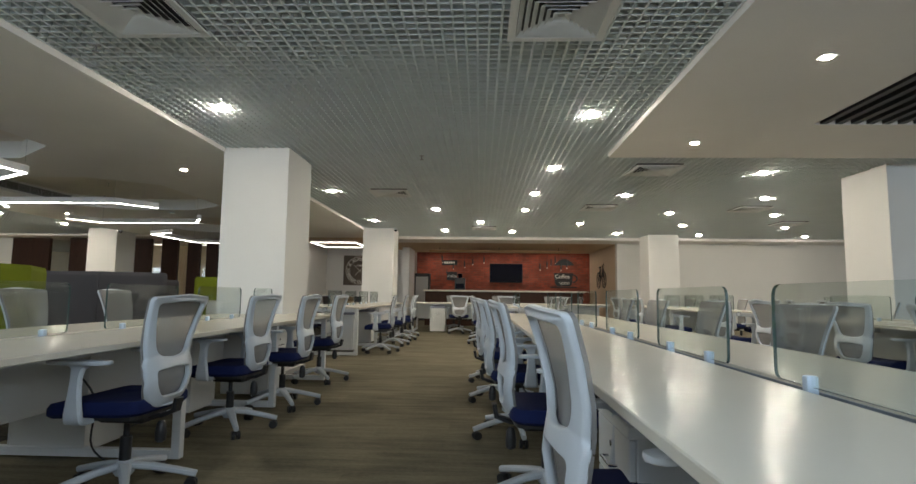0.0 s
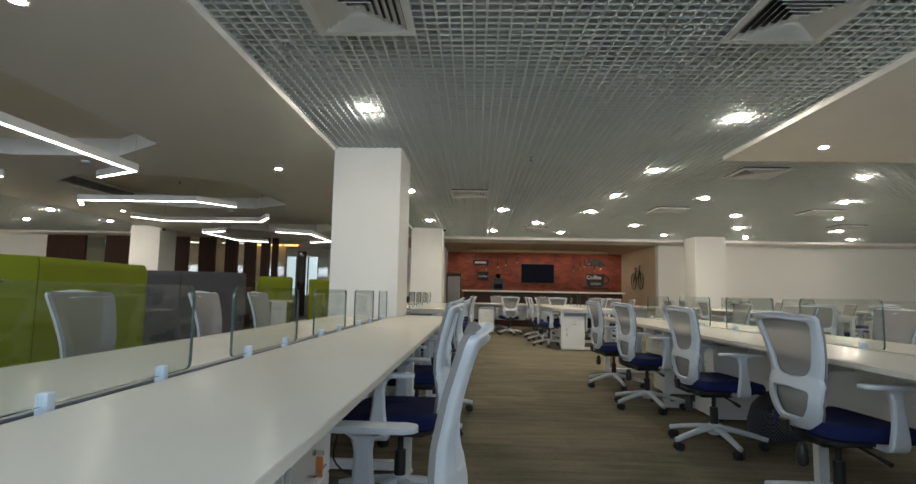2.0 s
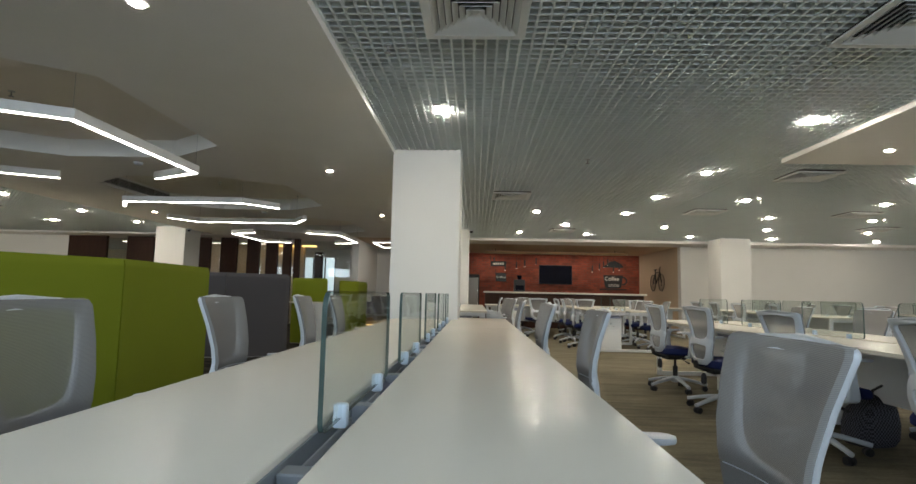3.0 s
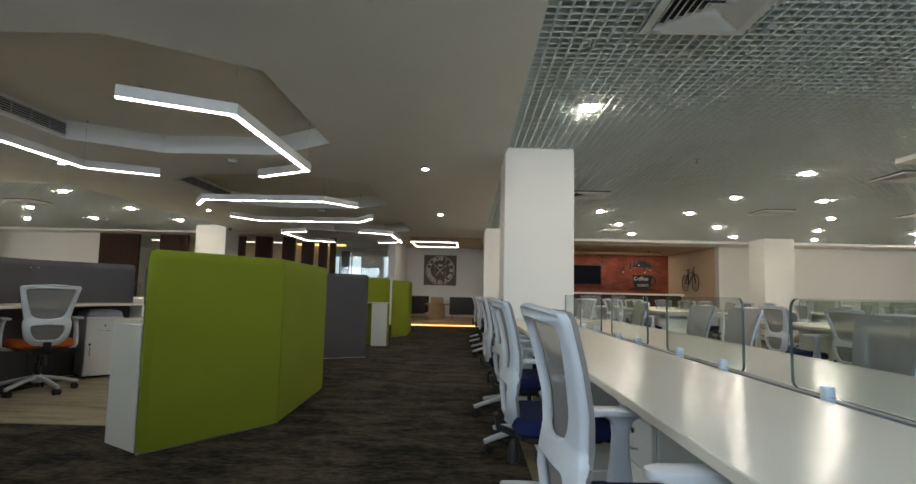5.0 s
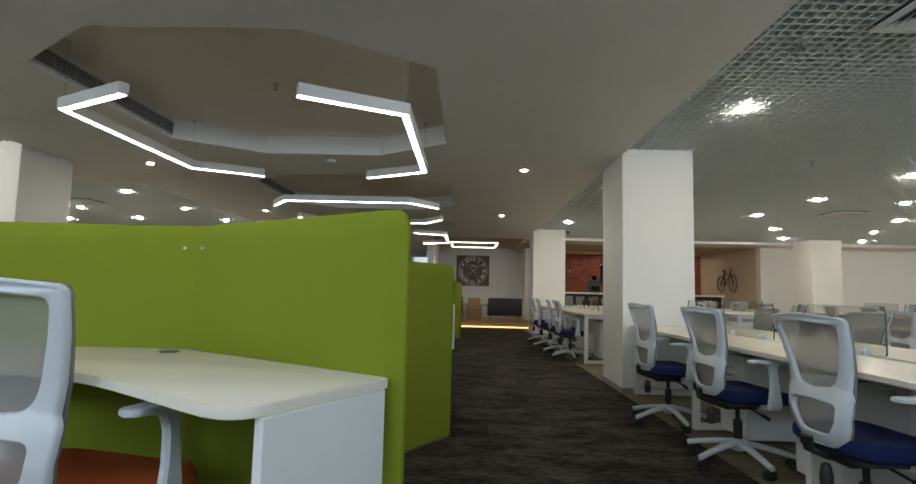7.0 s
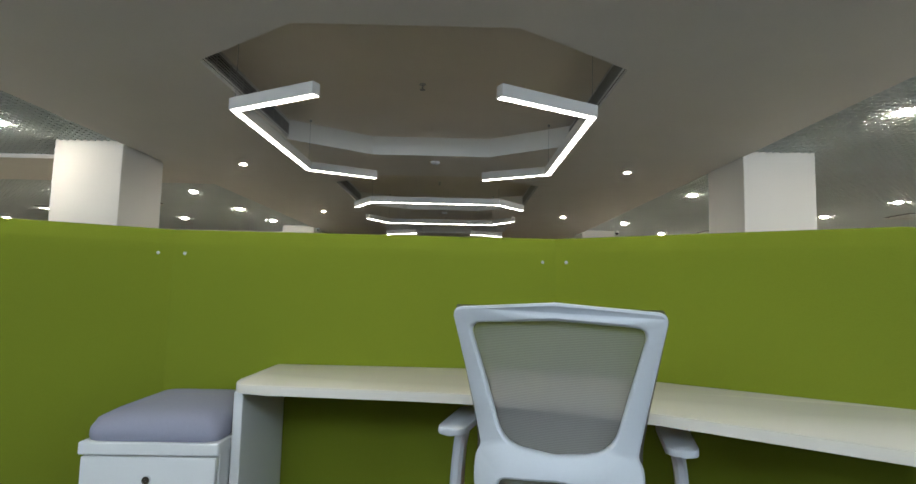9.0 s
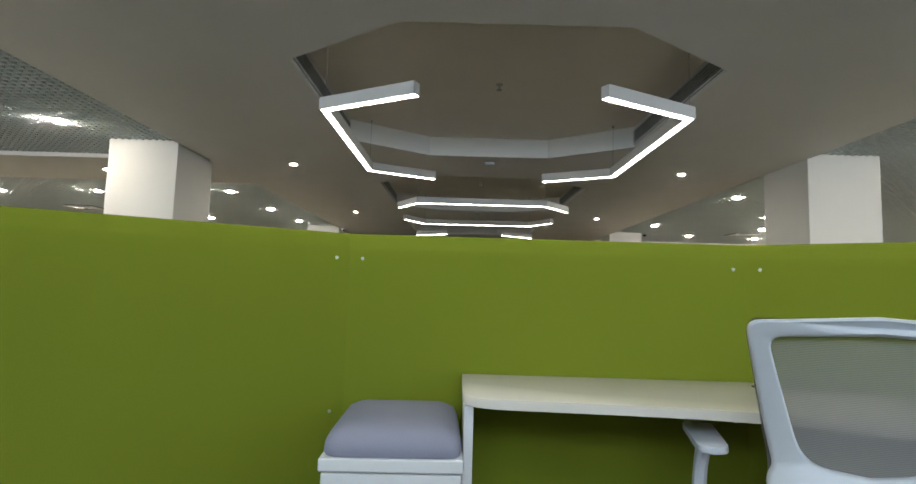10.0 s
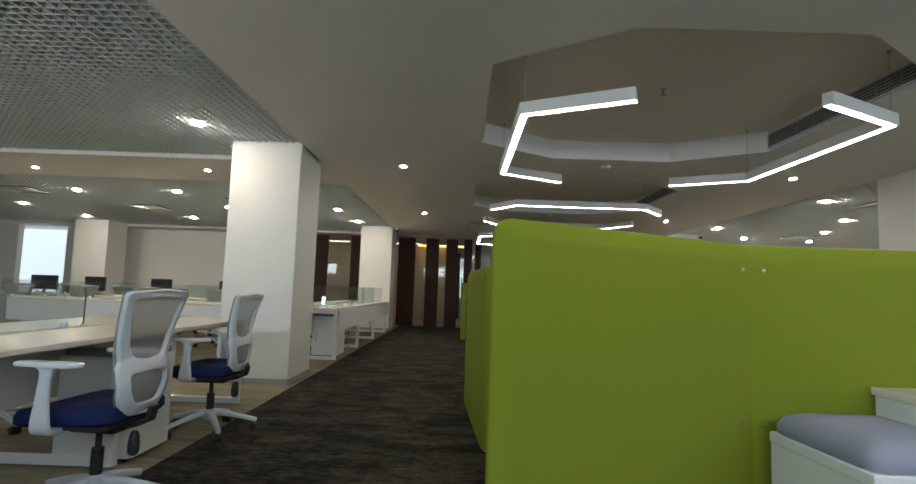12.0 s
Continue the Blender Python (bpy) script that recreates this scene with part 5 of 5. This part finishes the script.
bm = prism(rounded([(-0.4, -0.05), (0.4, -0.05), (0.3, 0.08), (0.08, 0.2), (-0.12, 0.16), (-0.26, 0.04)], 0.05, 4), -0.03, -0.002)
bmesh.ops.transform(bm, verts=bm.verts, matrix=flip)
part("panel", bm, BLACK, cloud)
for x, z, w, txt in ((-0.95, 2.16, 0.3, ""), (-0.85, 1.65, 0.2, "Coffee")):
    s = thing("wall_sign", "small black hanging wall sign with pale letters", "wall sign", "hanging signs", at=pose(x, 21.5, z))
    part("board", block((-w, -0.04, -0.1 if w > 0.25 else -0.16), (w, -0.01, 0.1 if w > 0.25 else 0.16), 0.004), BLACK, s)
    part("bracket", rod(bmesh.new(), (-w, -0.02, 0.1), (-w, -0.02, 0.3), 0.012, n=6), BLACK, s)
    if w < 0.25:
        wall_text("lettering", txt, 0.13, pose(0, -0.043, 0, 90, 0, 0), PALE, s)
    else:
        bars = bmesh.new()
        for i in range(5):
            box(bars, (-0.2 + i * 0.085, -0.043, -0.035), (-0.14 + i * 0.085, -0.041, 0.04))
        part("lettering", bars, PALE, s)

bike = thing("bicycle_art", "black metal bicycle mounted on the wall", "wall art", at=pose(4.33, 19.4, 1.62, 0, 0, -90))
for x in (-0.42, 0.42):
    bm = bmesh.new()
    sweep(bm, [(x + 0.27 * math.sin(2 * math.pi * i / 28), -0.03, -0.12 + 0.27 * math.cos(2 * math.pi * i / 28)) for i in range(28)], 0.025, 0.02, lambda i, v: Vector((0, 1, 0)).cross(v), closed=True)
    wheel = part("wheel", bm, BLACK, bike)
    bm = bmesh.new()
    for i in range(6):
        a = math.pi * i / 6
        rod(bm, (x - 0.26 * math.cos(a), -0.03, -0.12 - 0.26 * math.sin(a)), (x + 0.26 * math.cos(a), -0.03, -0.12 + 0.26 * math.sin(a)), 0.003, n=4)
    part("spokes", bm, BLACK, wheel)
bm = bmesh.new()
for p, q in (((-0.42, -0.12), (-0.1, -0.14)), ((-0.42, -0.12), (-0.16, 0.22)), ((-0.1, -0.14), (-0.18, 0.3)), ((-0.1, -0.14), (0.28, 0.22)), ((-0.16, 0.22), (0.28, 0.22)), ((0.24, 0.34), (0.42, -0.12))):
    rod(bm, (p[0], -0.03, p[1]), (q[0], -0.03, q[1]), 0.016, n=6)
part("frame", bm, BLACK, bike)
part("saddle", block((-0.28, -0.05, 0.3), (-0.08, -0.01, 0.34), 0.01), BLACK, bike)
bm = rod(bmesh.new(), (0.24, -0.03, 0.34), (0.36, -0.03, 0.4), 0.014, n=6)
part("handlebar", bm, BLACK, bike)


def plant(x, y, z, h, seed):
    """A potted shrub with long arching leaves."""
    r = random.Random(seed)
    t = thing("potted_plant", "leafy green potted plant in a pale pot", "plant", "plants", at=pose(x, y, z))
    part("pot", lathe(bmesh.new(), [(0.14, 0), (0.18, 0.3), (0.16, 0.3), (0.15, 0.27)], n=16), EDGE, t, smooth=True)
    part("stem", rod(bmesh.new(), (0, 0, 0.25), (0.03, 0, h * 0.7), 0.025, 0.012, n=7), BROWN, t)
    bm = bmesh.new()
    for i in range(90):
        a, e = r.uniform(0, 2 * math.pi), r.uniform(-0.3, 1.1)
        ln = r.uniform(0.25, 0.5)
        base = Vector((0.03, 0, h * r.uniform(0.35, 0.75)))
        d = Vector((math.cos(a) * math.cos(e), math.sin(a) * math.cos(e), math.sin(e)))
        side = Vector((-math.sin(a), math.cos(a), 0))
        prev = None
        for k in range(5):
            u = k / 4
            c = base + d * ln * u + Vector((0, 0, -0.25 * ln * u * u * 2))
            w = 0.035 * math.sin(math.pi * min(0.97, u * 0.85 + 0.12))
            cur = (bm.verts.new(c - side * w), bm.verts.new(c + side * w))
            if prev:
                bm.faces.new((prev[0], prev[1], cur[1], cur[0]))
            prev = cur
    part("leaves", bm, LEAF, t)


plant(-6.2, 22.6, 0.2, 2.0, 1)
plant(-5.9, 22.9, 0.2, 2.3, 2)
plant(-6.35, 23.2, 0.2, 2.2, 3)
setting("plant_shelf", block((-6.6, 22.3, 0), (-5.65, 23.5, 0.2)), EDGE, "low white plinth under the plants")

# back room lights and screens
for x in (-13.8, -12.0, -10.9, -9.6):
    t = thing("ceiling_light", "slim white ceiling light in the back room", "ceiling light", "back room lights", at=pose(x, 19.6, 2.62))
    part("frame", block((-0.45, -0.06, -0.03), (0.45, 0.06, 0), 0.004), STEEL, t)
    part("diffuser", block((-0.43, -0.05, -0.034), (0.43, 0.05, -0.031)), BACKTUBE, t)
for x in (-9.03, -8.4, -7.8):
    t = thing("wall_washer", "warm light strip high in the back room", "wall light", "wall washers", at=pose(x, 20.2, 2.58))
    part("diffuser", block((-0.25, -0.03, -0.02), (0.25, 0.03, 0.03)), WARM, t)


def monitor(x, y, turn):
    t = thing("monitor", "black computer monitor on a stand", "monitor", "monitors", at=pose(x, y, 0.745, 0, 0, turn))
    part("foot", block((-0.12, -0.09, 0), (0.12, 0.09, 0.012), 0.004), BLACK, t)
    part("neck", block((-0.02, -0.015, 0.012), (0.02, 0.015, 0.09)), BLACK, t)
    part("panel", block((-0.25, -0.02, 0.06), (0.25, 0.02, 0.34), 0.006), BLACK, t)
    part("display", block((-0.24, -0.0225, 0.075), (0.24, -0.0205, 0.33)), SCREEN, t)


for x in (-15.9, -14.9, -13.6, -12.2):
    monitor(x, 11.85, 180 + 20 * math.sin(x))
for x in (-1.3, 0.6, 1.9, 3.4):
    copy_thing(small, pose(x, 20.9, 2.545))
t = thing("phone", "lit phone leaning on a glass screen", "phone", at=pose(-9.98, 10.1, 0.745, -12, 0, 0))
part("case", block((-0.035, 0, 0), (0.035, 0.008, 0.15), 0.003), BLACK, t)
part("display", block((-0.031, -0.002, 0.008), (0.031, -0.0005, 0.142)), GREYCARD, t)


def camera_dome(x, y, z):
    t = thing("security_camera", "small dark ceiling dome camera", "security camera", "dome cameras", at=pose(x, y, z))
    part("mount", lathe(bmesh.new(), [(0.05, 0), (0.05, -0.03), (0.04, -0.035)], n=14), PLASTIC, t)
    part("dome", lathe(bmesh.new(), [(0.04, -0.035), (0.036, -0.055), (0.022, -0.07), (0.005, -0.074)], n=14), SCREEN, t, smooth=True)


camera_dome(-1.93, 14.45, 2.6)
camera_dome(-9.4, 14.9, 2.56)


# ---- loose small things ----
def cable(pts, r=0.005):
    """A slack black cable through the points."""
    t = thing("cable", "thin black power cable hanging under a desk", "cable", "cables", at=pose(*pts[0]))
    o = Vector(pts[0])
    q = [Vector(p) - o for p in pts]
    fine = []
    for i in range(len(q) - 1):
        a, b = q[max(i - 1, 0)], q[min(i + 2, len(q) - 1)]
        for k in range(6):
            u = k / 6
            p, n = q[i], q[i + 1]
            fine.append(0.5 * (2 * p + (n - a) * u + (2 * a - 5 * p + 4 * n - b) * u * u + (3 * p - a - 3 * n + b) * u ** 3))
    fine.append(q[-1])
    bm = bmesh.new()
    for a, b in zip(fine, fine[1:]):
        rod(bm, a, b, r, n=6)
    part("lead", bm, BLACK, t)


cable([(-1.98, 3.6, 0.6), (-1.8, 3.62, 0.4), (-1.85, 3.7, 0.12), (-1.7, 3.75, 0.012), (-1.6, 3.95, 0.01)])
cable([(1.0, 3.0, 0.6), (0.92, 3.05, 0.3), (0.98, 3.1, 0.04), (0.85, 3.3, 0.01), (0.9, 3.6, 0.01), (0.75, 3.8, 0.01)])
cable([(-2.05, 4.2, 0.6), (-2.15, 4.25, 0.35), (-2.1, 4.3, 0.05), (-2.2, 4.5, 0.01), (-2.25, 4.9, 0.01)])
cable([(-9.7, 10.4, 0.5), (-9.6, 10.45, 0.3), (-9.66, 10.5, 0.1), (-9.56, 10.6, 0.012), (-9.6, 10.9, 0.01)])
cable([(-9.75, 12.6, 0.5), (-9.6, 12.62, 0.3), (-9.64, 12.7, 0.1), (-9.6, 12.9, 0.012)])

strip = thing("power_strip", "white power strip lying under a desk", "power strip", at=pose(0.82, 3.2, 0, 0, 0, 70))
part("body", block((-0.14, -0.028, 0), (0.14, 0.028, 0.035), 0.006, 2), PLASTIC, strip, smooth=True)
for i in range(4):
    part("socket", lathe(bmesh.new(), [(0.018, 0.0355), (0.016, 0.037)], centre=(-0.1 + i * 0.065, 0, 0), n=12), BLACK, strip)

bag = thing("bag", "dark checked soft bag slumped under a desk", "bag", at=pose(1.0, 4.85, 0, 0, 0, 15))
bm = bmesh.new()
rings = []
out = rounded([(-0.17, -0.12), (0.17, -0.12), (0.17, 0.12), (-0.17, 0.12)], 0.09, 5)
for s, z, dx in ((0.85, 0, 0), (1.0, 0.04, 0), (1.02, 0.14, 0.01), (0.9, 0.24, 0.02), (0.62, 0.31, 0.04), (0.3, 0.34, 0.05)):
    rings.append([bm.verts.new((x * s + dx, y * s, z + 0.012 * math.sin(9 * x + 7 * y))) for x, y in out])
for a, b in zip(rings, rings[1:]):
    for i in range(len(a)):
        bm.faces.new((a[i], a[(i + 1) % len(a)], b[(i + 1) % len(a)], b[i]))
bm.faces.new(rings[0][::-1])
bm.faces.new(rings[-1])
for v in bm.verts:
    v.co.z = max(0, v.co.z)
CHECK = bpy.data.materials.new("dark checked cloth")
CHECK.use_nodes = True
ck = CHECK.node_tree.nodes.new("ShaderNodeTexChecker")
ck.inputs["Color1"].default_value, ck.inputs["Color2"].default_value, ck.inputs["Scale"].default_value = (0.012, 0.012, 0.016, 1), (0.1, 0.1, 0.12, 1), 26
CHECK.node_tree.links.new(ck.outputs[0], CHECK.node_tree.nodes["Principled BSDF"].inputs["Base Color"])
CHECK.node_tree.nodes["Principled BSDF"].inputs["Roughness"].default_value = 0.9
part("sack", bm, CHECK, bag, smooth=True)
bm = bmesh.new()
sweep(bm, [(0.0, -0.02, 0.3), (-0.03, -0.06, 0.38), (0.04, -0.08, 0.42), (0.1, -0.05, 0.37), (0.1, -0.02, 0.3)], 0.022, 0.006, lambda i, v: Vector((0, 1, 0.2)))
part("strap", bm, BLACK, bag)
